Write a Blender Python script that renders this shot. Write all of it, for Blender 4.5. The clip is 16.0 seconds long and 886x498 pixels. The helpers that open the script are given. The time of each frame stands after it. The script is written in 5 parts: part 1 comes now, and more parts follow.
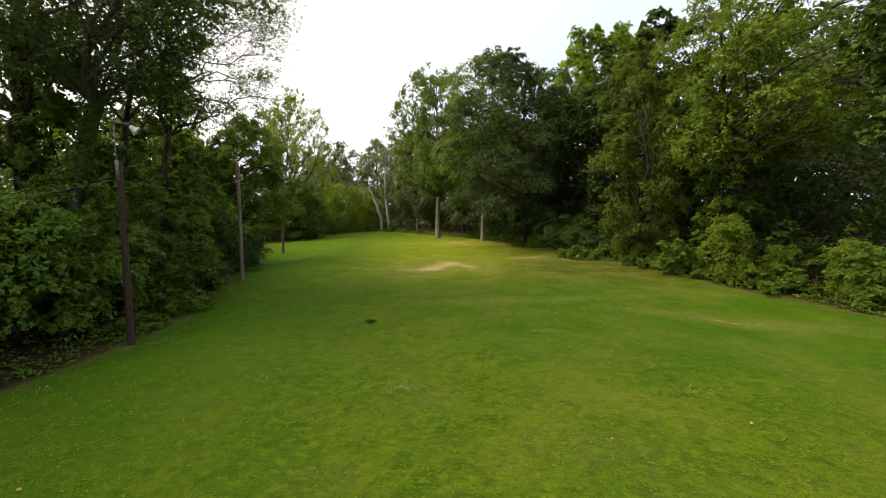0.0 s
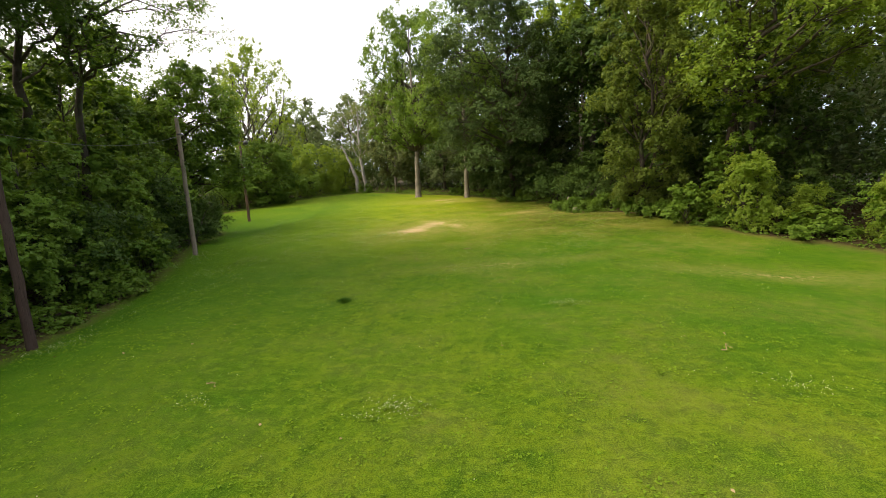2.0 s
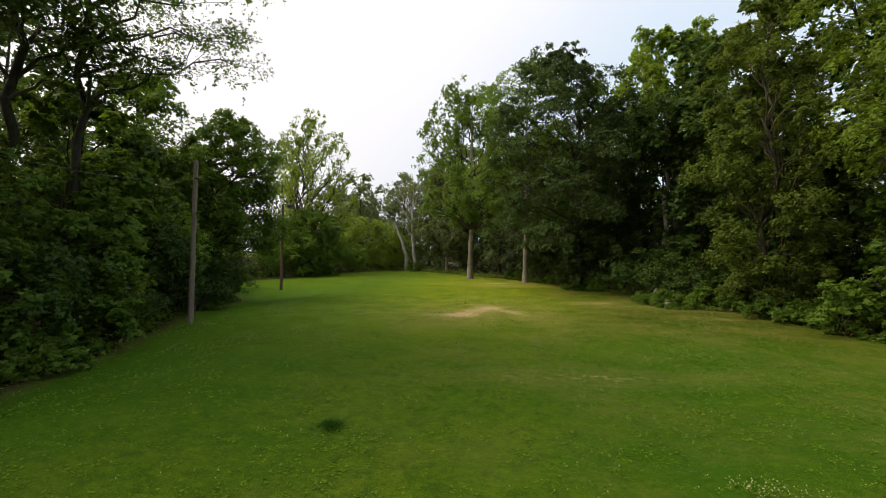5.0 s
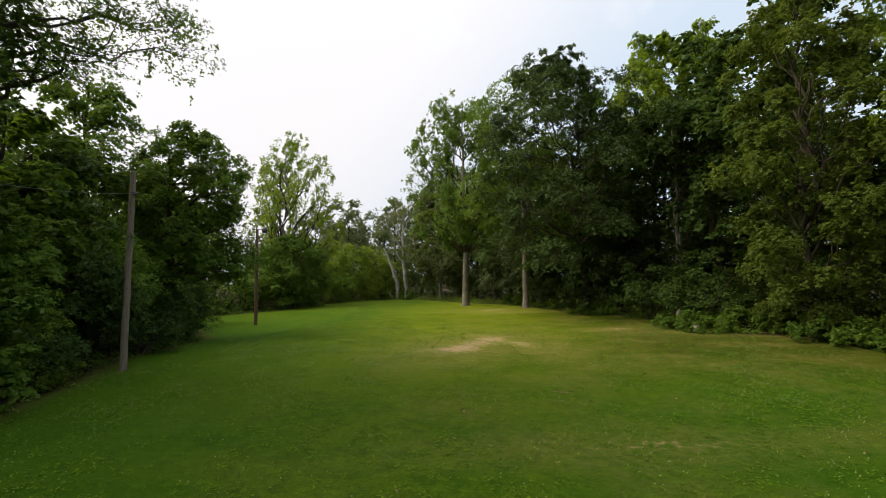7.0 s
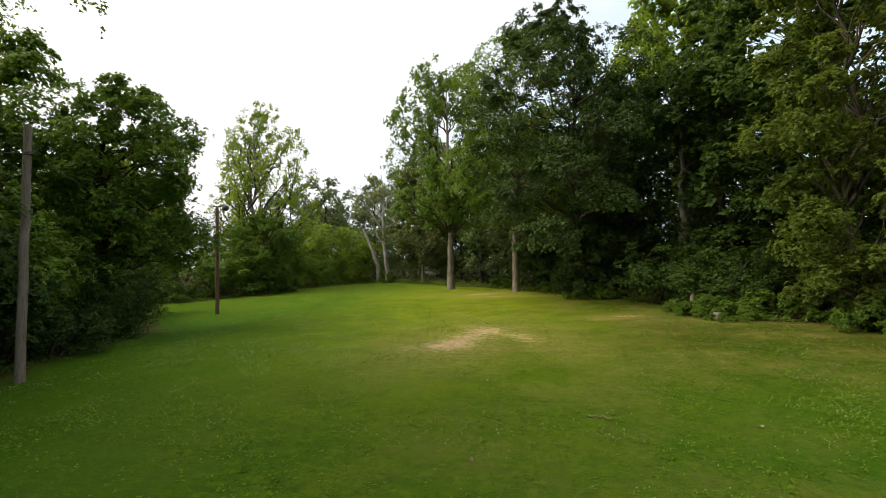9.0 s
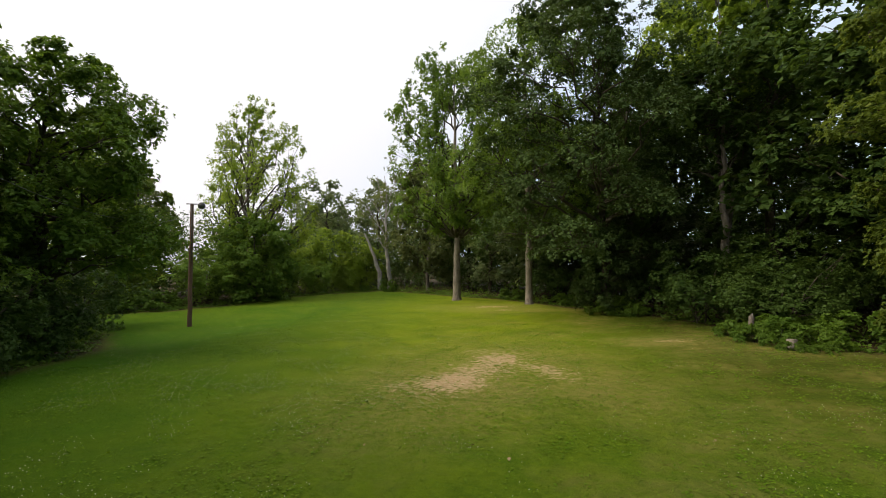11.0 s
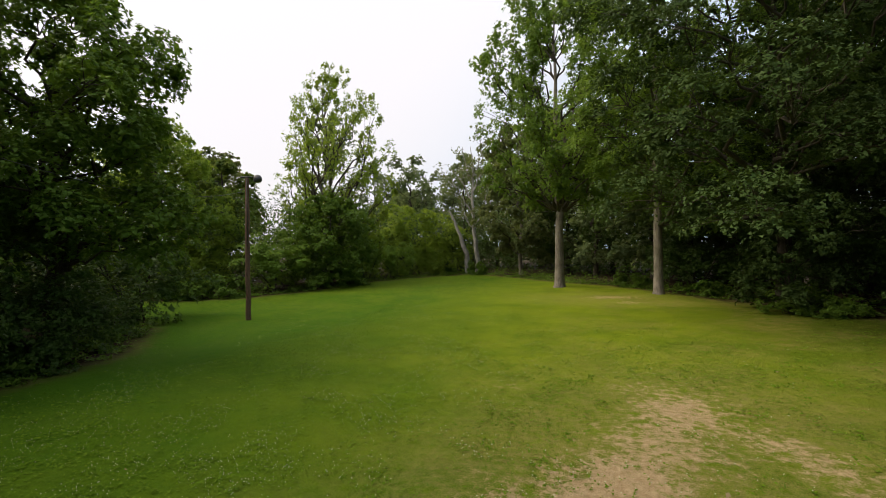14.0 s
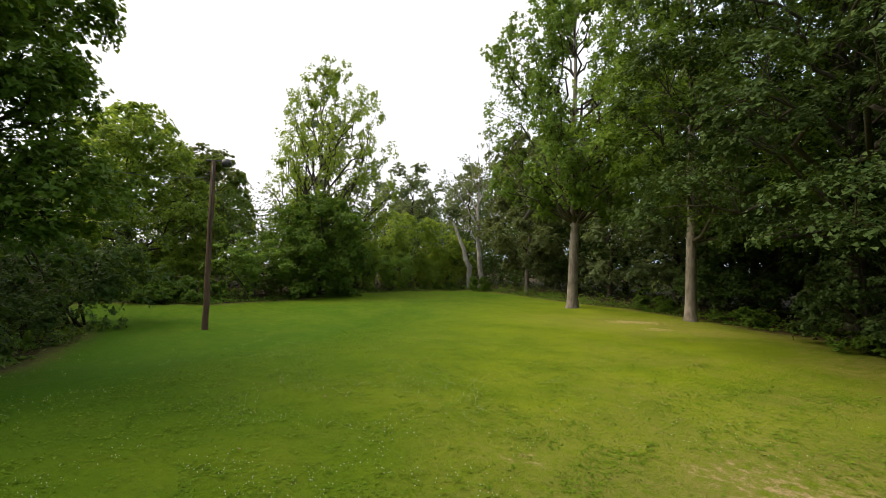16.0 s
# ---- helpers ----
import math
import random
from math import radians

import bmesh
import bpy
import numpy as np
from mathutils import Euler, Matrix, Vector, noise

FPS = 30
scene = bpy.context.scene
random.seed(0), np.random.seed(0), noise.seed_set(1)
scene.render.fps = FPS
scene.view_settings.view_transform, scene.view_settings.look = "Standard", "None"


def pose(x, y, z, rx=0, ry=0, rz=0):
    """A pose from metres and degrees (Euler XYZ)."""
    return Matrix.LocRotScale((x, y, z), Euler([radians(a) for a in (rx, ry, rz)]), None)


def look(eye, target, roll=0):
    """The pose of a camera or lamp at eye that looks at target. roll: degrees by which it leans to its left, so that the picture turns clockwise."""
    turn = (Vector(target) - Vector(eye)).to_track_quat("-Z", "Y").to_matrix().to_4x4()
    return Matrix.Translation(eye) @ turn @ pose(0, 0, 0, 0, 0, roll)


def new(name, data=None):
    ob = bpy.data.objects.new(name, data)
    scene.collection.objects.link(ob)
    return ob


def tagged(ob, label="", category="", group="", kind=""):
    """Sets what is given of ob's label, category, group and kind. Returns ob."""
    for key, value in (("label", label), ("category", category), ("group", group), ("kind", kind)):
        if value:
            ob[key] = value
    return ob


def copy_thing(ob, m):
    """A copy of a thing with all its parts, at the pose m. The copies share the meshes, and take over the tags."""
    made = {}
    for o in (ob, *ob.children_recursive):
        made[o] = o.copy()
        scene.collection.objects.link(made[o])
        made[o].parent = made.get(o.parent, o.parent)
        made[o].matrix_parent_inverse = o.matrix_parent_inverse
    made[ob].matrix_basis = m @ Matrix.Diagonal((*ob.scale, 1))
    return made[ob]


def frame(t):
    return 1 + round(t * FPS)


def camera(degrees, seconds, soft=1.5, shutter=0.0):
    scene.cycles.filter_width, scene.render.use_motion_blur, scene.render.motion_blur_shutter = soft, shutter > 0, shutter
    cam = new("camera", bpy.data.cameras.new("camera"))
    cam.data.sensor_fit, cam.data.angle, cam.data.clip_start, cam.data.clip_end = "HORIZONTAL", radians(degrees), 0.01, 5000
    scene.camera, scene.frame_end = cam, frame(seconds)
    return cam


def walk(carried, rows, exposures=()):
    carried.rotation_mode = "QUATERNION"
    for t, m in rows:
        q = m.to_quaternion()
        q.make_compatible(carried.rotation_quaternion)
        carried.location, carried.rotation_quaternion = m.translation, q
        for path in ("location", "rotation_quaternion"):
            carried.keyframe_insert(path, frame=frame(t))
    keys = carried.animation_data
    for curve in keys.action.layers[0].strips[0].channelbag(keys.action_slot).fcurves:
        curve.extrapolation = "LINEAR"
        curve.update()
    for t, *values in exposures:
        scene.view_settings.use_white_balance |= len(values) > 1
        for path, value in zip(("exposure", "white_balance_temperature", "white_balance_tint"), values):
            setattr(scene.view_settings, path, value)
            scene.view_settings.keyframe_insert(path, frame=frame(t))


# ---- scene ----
cam = camera(88.5, 16.0, soft=0.4)
PATH = [
    (0, (2.995, -0.72, 4.219), (2.662, 1.244, 4.036), -0.5),
    (0.5, (2.855, 0.106, 4.111), (2.473, 2.063, 3.959), -0.4),
    (1, (2.665, 0.954, 4.047), (2.248, 2.9, 3.842), -0.6),
    (1.5, (2.399, 1.754, 3.972), (2.067, 3.702, 3.669), -2.5),
    (2, (2.183, 2.664, 3.778), (1.931, 4.615, 3.419), -3.1),
    (2.5, (2.074, 3.396, 3.577), (1.811, 5.359, 3.299), -2.3),
    (3, (2.037, 4.215, 3.35), (1.638, 6.171, 3.236), -0.1),
    (3.5, (1.85, 5.206, 3.283), (1.347, 7.141, 3.225), 0.0),
    (6, (0.802, 9.781, 2.747), (0.373, 11.731, 2.863), 0.9),
    (6.5, (0.66, 10.623, 2.72), (0.213, 12.566, 2.886), -0.4),
    (7, (0.433, 11.371, 2.741), (0.0, 13.319, 2.882), -1.0),
    (7.5, (0.221, 12.144, 2.854), (-0.211, 14.096, 2.911), -0.8),
    (8, (0.003, 12.917, 2.83), (-0.413, 14.872, 2.885), -1.0),
    (8.5, (-0.243, 13.643, 2.801), (-0.62, 15.606, 2.861), -1.4),
    (9, (-0.468, 14.433, 2.793), (-0.822, 16.4, 2.852), -1.4),
    (11.5, (-1.207, 19.233, 2.855), (-1.62, 21.186, 2.968), 0.1),
    (12, (-1.455, 20.347, 2.822), (-2.017, 22.262, 2.957), 1.7),
    (12.5, (-1.74, 21.363, 2.823), (-2.457, 23.225, 2.959), 1.9),
    (13, (-2.124, 22.26, 2.83), (-2.889, 24.104, 2.952), 0.3),
    (13.5, (-2.507, 23.055, 2.86), (-3.275, 24.899, 2.961), -0.7),
    (14, (-2.927, 23.77, 2.946), (-3.677, 25.624, 2.957), -1.2),
    (14.5, (-3.285, 24.597, 2.879), (-3.94, 26.487, 2.843), -2.2),
    (15, (-3.609, 25.359, 2.835), (-4.198, 27.27, 2.785), -2.2),
    (15.5, (-3.783, 26.124, 2.723), (-4.42, 28.019, 2.707), -0.3),
    (16, (-4.028, 27.125, 2.577), (-4.792, 28.972, 2.659), 1.4),
]
EXPOSURES = ((0.0, 0.5, 6760, 13), (1.0, 0.25, 6760, 13), (1.5, 0.45, 6760, 13), (2.0, 1.02, 6760, 13), (2.5, 1.0, 6760, 13), (3.0, 0.65, 6760, 13), (3.5, 0.25, 6760, 13), (6.0, 0.15, 6480, 10), (7.0, 0.1, 6480, 10), (8.0, 0.45, 6480, 10), (9.0, 0.35, 6480, 10), (11.5, 0.15, 6420, 12), (12.5, 0.08, 6420, 12), (14.0, 0.1, 6420, 12), (14.5, 0.25, 6420, 12), (15.0, 0.35, 6420, 12), (16.0, 0.4, 6420, 12))
walk(cam, [(t, look(eye, target, roll)) for t, eye, target, roll in PATH], EXPOSURES)

# ---------------------------------------------------------------- sky, sun
SUN_AZ, SUN_EL = -106.0, 43.0
world = bpy.data.worlds.new("hazy_evening_sky")
scene.world = world
world.use_nodes = True
wt = world.node_tree
wt.nodes.clear()


def wn(kind, **kw):
    n = wt.nodes.new(kind)
    for k, v in kw.items():
        n.inputs[k].default_value = v
    return n


sky = wt.nodes.new("ShaderNodeTexSky")
sky.sky_type = "NISHITA"
sky.sun_disc = False
sky.sun_elevation, sky.sun_rotation = radians(SUN_EL), radians(SUN_AZ)
sky.air_density, sky.dust_density, sky.ozone_density = 1.0, 4.0, 1.0
sun_dir = Vector((math.sin(radians(SUN_AZ)) * math.cos(radians(SUN_EL)), math.cos(radians(SUN_AZ)) * math.cos(radians(SUN_EL)), math.sin(radians(SUN_EL))))
coord = wt.nodes.new("ShaderNodeTexCoord")
dot = wt.nodes.new("ShaderNodeVectorMath")
dot.operation = "DOT_PRODUCT"
# the haze is thickest to the west
haze_dir = Vector((math.sin(radians(-95)) * math.cos(radians(44)), math.cos(radians(-95)) * math.cos(radians(44)), math.sin(radians(44))))
dot.inputs[1].default_value = haze_dir
wt.links.new(coord.outputs["Generated"], dot.inputs[0])
near_sun = wt.nodes.new("ShaderNodeMapRange")
near_sun.inputs[1].default_value, near_sun.inputs[2].default_value = 0.02, 0.5
near_sun.interpolation_type = "SMOOTHSTEP"
wt.links.new(dot.outputs["Value"], near_sun.inputs[0])
haze = wt.nodes.new("ShaderNodeMix")
haze.data_type = "RGBA"
haze.inputs["A"].default_value = (6.6, 7.8, 9.1, 1)
haze.inputs["B"].default_value = (10.2, 9.8, 9.75, 1)
wt.links.new(near_sun.outputs[0], haze.inputs["Factor"])
# thin cloud veil over the blue
cloud = wt.nodes.new("ShaderNodeTexNoise")
cloud.inputs["Scale"].default_value, cloud.inputs["Detail"].default_value = 2.3, 5.0
wt.links.new(coord.outputs["Generated"], cloud.inputs["Vector"])
cloud_fine = wt.nodes.new("ShaderNodeTexNoise")
cloud_fine.inputs["Scale"].default_value, cloud_fine.inputs["Detail"].default_value = 22.0, 4.0
wt.links.new(coord.outputs["Generated"], cloud_fine.inputs["Vector"])
veil = wt.nodes.new("ShaderNodeMapRange")
veil.inputs[1].default_value, veil.inputs[2].default_value = 0.45, 0.75
veil.inputs[4].default_value = 0.3
wt.links.new(cloud.outputs["Fac"], veil.inputs[0])
# two small puffs of cloud high over the far end
puffs = None
for way, size, thick in (((-0.189, 0.842, 0.505), 0.9987, 0.8), ((0.155, 0.848, 0.507), 0.9994, 0.35)):
    near = wt.nodes.new("ShaderNodeVectorMath")
    near.operation = "DOT_PRODUCT"
    near.inputs[1].default_value = Vector(way).normalized()
    wt.links.new(coord.outputs["Generated"], near.inputs[0])
    frayed = wt.nodes.new("ShaderNodeMath")
    frayed.operation = "MULTIPLY_ADD"
    frayed.inputs[1].default_value, frayed.inputs[2].default_value = 0.006, -0.003
    wt.links.new(cloud_fine.outputs["Fac"], frayed.inputs[0])
    edge = wt.nodes.new("ShaderNodeMath")
    wt.links.new(near.outputs["Value"], edge.inputs[0])
    wt.links.new(frayed.outputs[0], edge.inputs[1])
    puff = wt.nodes.new("ShaderNodeMapRange")
    puff.interpolation_type = "SMOOTHSTEP"
    puff.inputs[1].default_value, puff.inputs[2].default_value, puff.inputs[4].default_value = size - 0.0015, size + 0.0014, thick
    wt.links.new(edge.outputs[0], puff.inputs[0])
    top = wt.nodes.new("ShaderNodeMath")
    top.operation = "MAXIMUM"
    wt.links.new(puff.outputs[0], top.inputs[0])
    wt.links.new((puffs or veil).outputs[0], top.inputs[1])
    puffs = top
veiled = wt.nodes.new("ShaderNodeMix")
veiled.data_type = "RGBA"
veiled.inputs["B"].default_value = (9.9, 9.9, 10.0, 1)
wt.links.new(puffs.outputs[0], veiled.inputs["Factor"])
wt.links.new(haze.outputs["Result"], veiled.inputs["A"])
both = wt.nodes.new("ShaderNodeMix")
both.data_type = "RGBA"
both.inputs["Factor"].default_value = 0.85
wt.links.new(sky.outputs[0], both.inputs["A"])
wt.links.new(veiled.outputs["Result"], both.inputs["B"])
back = wt.nodes.new("ShaderNodeBackground")
back.inputs["Strength"].default_value = 0.1
# an overcast dome: brighter overhead than near the horizon
axes = wt.nodes.new("ShaderNodeSeparateXYZ")
wt.links.new(coord.outputs["Generated"], axes.inputs[0])
dome = wt.nodes.new("ShaderNodeMapRange")
dome.inputs[1].default_value, dome.inputs[2].default_value = 0.0, 1.0
dome.inputs[3].default_value, dome.inputs[4].default_value = 0.95, 1.2
wt.links.new(axes.outputs["Z"], dome.inputs[0])
lit = wt.nodes.new("ShaderNodeVectorMath")
lit.operation = "SCALE"
wt.links.new(both.outputs["Result"], lit.inputs[0])
wt.links.new(dome.outputs[0], lit.inputs["Scale"])
wt.links.new(lit.outputs[0], back.inputs["Color"])
wout = wt.nodes.new("ShaderNodeOutputWorld")
wt.links.new(back.outputs[0], wout.inputs[0])

sun_data = bpy.data.lights.new("sun", "SUN")
sun_data.energy, sun_data.angle, sun_data.color = 3.3, radians(50), (1.0, 0.88, 0.64)
sun = new("sun", sun_data)
sun.matrix_world = look(sun_dir * 100, (0, 0, 0))


# ---------------------------------------------------------------- materials
class Nodes:
    """A short way to wire a material."""

    def __init__(self, name):
        self.mat = bpy.data.materials.new(name)
        self.mat.use_nodes = True
        self.t = self.mat.node_tree
        self.t.nodes.clear()

    def n(self, kind, **kw):
        node = self.t.nodes.new(kind)
        for k, v in kw.items():
            self.put(node.inputs[k], v)
        return node

    def put(self, socket, v):
        if isinstance(v, bpy.types.NodeSocket):
            self.t.links.new(v, socket)
        else:
            socket.default_value = v

    def mix(self, fac, a, b, blend="MIX"):
        m = self.t.nodes.new("ShaderNodeMix")
        m.data_type, m.blend_type = "RGBA", blend
        for key, v in (("Factor", fac), ("A", a), ("B", b)):
            if isinstance(v, tuple) and len(v) == 3:
                v = (*v, 1)
            self.put(m.inputs[key], v)
        return m.outputs["Result"]

    def math(self, op, a, b=0.0, clamp=False):
        m = self.t.nodes.new("ShaderNodeMath")
        m.operation, m.use_clamp = op, clamp
        self.put(m.inputs[0], a)
        self.put(m.inputs[1], b)
        return m.outputs[0]

    def ramp(self, v, lo, hi, to_lo=0.0, to_hi=1.0):
        m = self.t.nodes.new("ShaderNodeMapRange")
        for i, x in enumerate((v, lo, hi, to_lo, to_hi)):
            self.put(m.inputs[i], x)
        return m.outputs[0]

    def pos(self):
        return self.t.nodes.new("ShaderNodeNewGeometry").outputs["Position"]

    def obj(self):
        return self.t.nodes.new("ShaderNodeTexCoord").outputs["Object"]

    def scaled(self, vec, sx, sy, sz):
        m = self.t.nodes.new("ShaderNodeVectorMath")
        m.operation = "MULTIPLY"
        self.put(m.inputs[0], vec)
        m.inputs[1].default_value = (sx, sy, sz)
        return m.outputs[0]

    def noise(self, vec, scale, detail=3.0, rough=0.5):
        return self.n("ShaderNodeTexNoise", Vector=vec, Scale=scale, Detail=detail, Roughness=rough).outputs["Fac"]

    def bump(self, height, strength, distance):
        return self.n("ShaderNodeBump", Height=height, Strength=strength, Distance=distance).outputs["Normal"]

    def finish(self, shader):
        out = self.t.nodes.new("ShaderNodeOutputMaterial")
        self.t.links.new(shader, out.inputs["Surface"])
        return self.mat


def leaf_material(name, dark, light, translucency=0.4, rough=0.5, gloss=0.14):
    light = (light[0] * 1.06, light[1] * 0.97, light[2] * 1.4)
    dark = (dark[0] * 1.06, dark[1], dark[2] * 1.4)
    k = Nodes(name)
    geo = k.n("ShaderNodeNewGeometry")
    clump = k.noise(geo.outputs["Position"], 0.7, 3.0, 0.6)
    per_leaf = geo.outputs["Random Per Island"]
    tip = k.noise(geo.outputs["Position"], 2.6, 2.0, 0.6)
    f = k.math("ADD", k.math("MULTIPLY", per_leaf, 0.55), k.math("ADD", k.math("MULTIPLY", k.ramp(clump, 0.35, 0.65), 0.3), k.math("MULTIPLY", k.ramp(tip, 0.38, 0.62), 0.3)))
    col = k.mix(f, dark, light)
    # a few leaves are yellowed
    col = k.mix(k.ramp(per_leaf, 0.96, 1.0, 0.0, 0.5), col, (light[0] * 1.6, light[1] * 1.25, light[2]))
    oi = k.n("ShaderNodeObjectInfo")
    col = k.mix(k.math("MULTIPLY", oi.outputs["Random"], 0.22), col, (light[0] * 1.15, light[1] * 1.05, light[2] * 0.8))
    p = k.n("ShaderNodeBsdfPrincipled", **{"Base Color": col, "Roughness": rough})
    p.inputs["Specular IOR Level"].default_value = gloss
    tr = k.n("ShaderNodeBsdfTranslucent", Color=k.mix(0.5, col, (light[0] * 1.9, light[1] * 1.75, light[2] * 0.9)))
    m = k.t.nodes.new("ShaderNodeMixShader")
    m.inputs[0].default_value = translucency
    k.t.links.new(p.outputs[0], m.inputs[1])
    k.t.links.new(tr.outputs[0], m.inputs[2])
    return k.finish(m.outputs[0])


def bark_material(name, dark, light, moss=0.0):
    k = Nodes(name)
    v = k.scaled(k.pos(), 1, 1, 0.22)
    ridge = k.noise(v, 9.0, 5.0, 0.65)
    fine = k.noise(v, 42.0, 3.0)
    blotch = k.noise(k.pos(), 1.3, 3.0)
    col = k.mix(k.ramp(ridge, 0.32, 0.68), dark, light)
    col = k.mix(k.math("MULTIPLY", k.ramp(blotch, 0.45, 0.7), 0.5), col, tuple(c * 1.35 for c in light))
    if moss:
        col = k.mix(k.math("MULTIPLY", k.ramp(k.noise(k.pos(), 2.2, 4.0), 0.5, 0.66), moss), col, (0.05, 0.075, 0.02))
    h = k.math("ADD", ridge, k.math("MULTIPLY", fine, 0.4))
    p = k.n("ShaderNodeBsdfPrincipled", **{"Base Color": col, "Roughness": 0.9, "Normal": k.bump(h, 0.9, 0.03)})
    p.inputs["Specular IOR Level"].default_value = 0.2
    return k.finish(p.outputs[0])


def wood_pole_material(name, dark, light, top):
    k = Nodes(name)
    o = k.obj()
    grain = k.noise(k.scaled(o, 1, 1, 0.05), 34.0, 5.0, 0.7)
    blotch = k.noise(k.scaled(o, 1, 1, 0.35), 3.0, 3.0)
    crack = k.noise(k.scaled(o, 1, 1, 0.03), 70.0, 2.0)
    col = k.mix(k.ramp(grain, 0.3, 0.7), dark, light)
    col = k.mix(k.math("MULTIPLY", k.ramp(blotch, 0.42, 0.66), 0.6), col, top)
    col = k.mix(k.ramp(crack, 0.62, 0.68, 0.0, 0.75), col, tuple(c * 0.3 for c in dark))
    h = k.math("SUBTRACT", grain, k.ramp(crack, 0.6, 0.7))
    p = k.n("ShaderNodeBsdfPrincipled", **{"Base Color": col, "Roughness": 0.85, "Normal": k.bump(h, 0.6, 0.01)})
    p.inputs["Specular IOR Level"].default_value = 0.25
    return k.finish(p.outputs[0])


def metal_material(name, col, rough, metal):
    k = Nodes(name)
    s = k.noise(k.obj(), 14.0, 4.0)
    c = k.mix(k.math("MULTIPLY", k.ramp(s, 0.45, 0.7), 0.55), col, tuple(x * 0.55 for x in col))
    p = k.n("ShaderNodeBsdfPrincipled", **{"Base Color": c, "Metallic": metal, "Roughness": k.ramp(s, 0.3, 0.7, rough, rough + 0.2)})
    return k.finish(p.outputs[0])


def plain_material(name, a, b, scale, rough=0.8):
    k = Nodes(name)
    s = k.noise(k.pos(), scale, 4.0)
    geo = k.n("ShaderNodeNewGeometry")
    f = k.math("ADD", k.math("MULTIPLY", k.ramp(s, 0.3, 0.7), 0.6), k.math("MULTIPLY", geo.outputs["Random Per Island"], 0.4))
    p = k.n("ShaderNodeBsdfPrincipled", **{"Base Color": k.mix(f, a, b), "Roughness": rough, "Normal": k.bump(s, 0.4, 0.01)})
    p.inputs["Specular IOR Level"].default_value = 0.25
    return k.finish(p.outputs[0])


# worn, sandy places in the lawn: x, y, half length, half width, turn in degrees, strength
BARE = (
    (-3.05, 29.6, 0.95, 1.3, -12, 1.0),
    (-2.1, 32.9, 0.85, 1.5, -10, 0.85),
    (-2.5, 31.2, 1.1, 1.3, 0, 0.75),
    (-0.75, 31.5, 0.7, 1.6, 34, 0.68),
    (-4.2, 29.0, 0.8, 0.8, 0, 0.58),
    (-3.9, 50.8, 1.6, 0.9, 10, 0.7),
    (-2.9, 48.9, 1.1, 0.6, 10, 0.6),
    (4.1, 36.6, 0.9, 0.5, 0, 0.6),
    (6.9, 34.6, 1.3, 0.4, 15, 0.45),
    (10.9, 18.2, 1.3, 0.3, -8, 0.5),
    (2.3, 19.6, 1.5, 0.28, 16, 0.4),
    (-2.3, 34.0, 1.2, 0.7, 4, 0.55),
    (-5.3, 33.4, 0.5, 0.35, 0, 0.42),
)


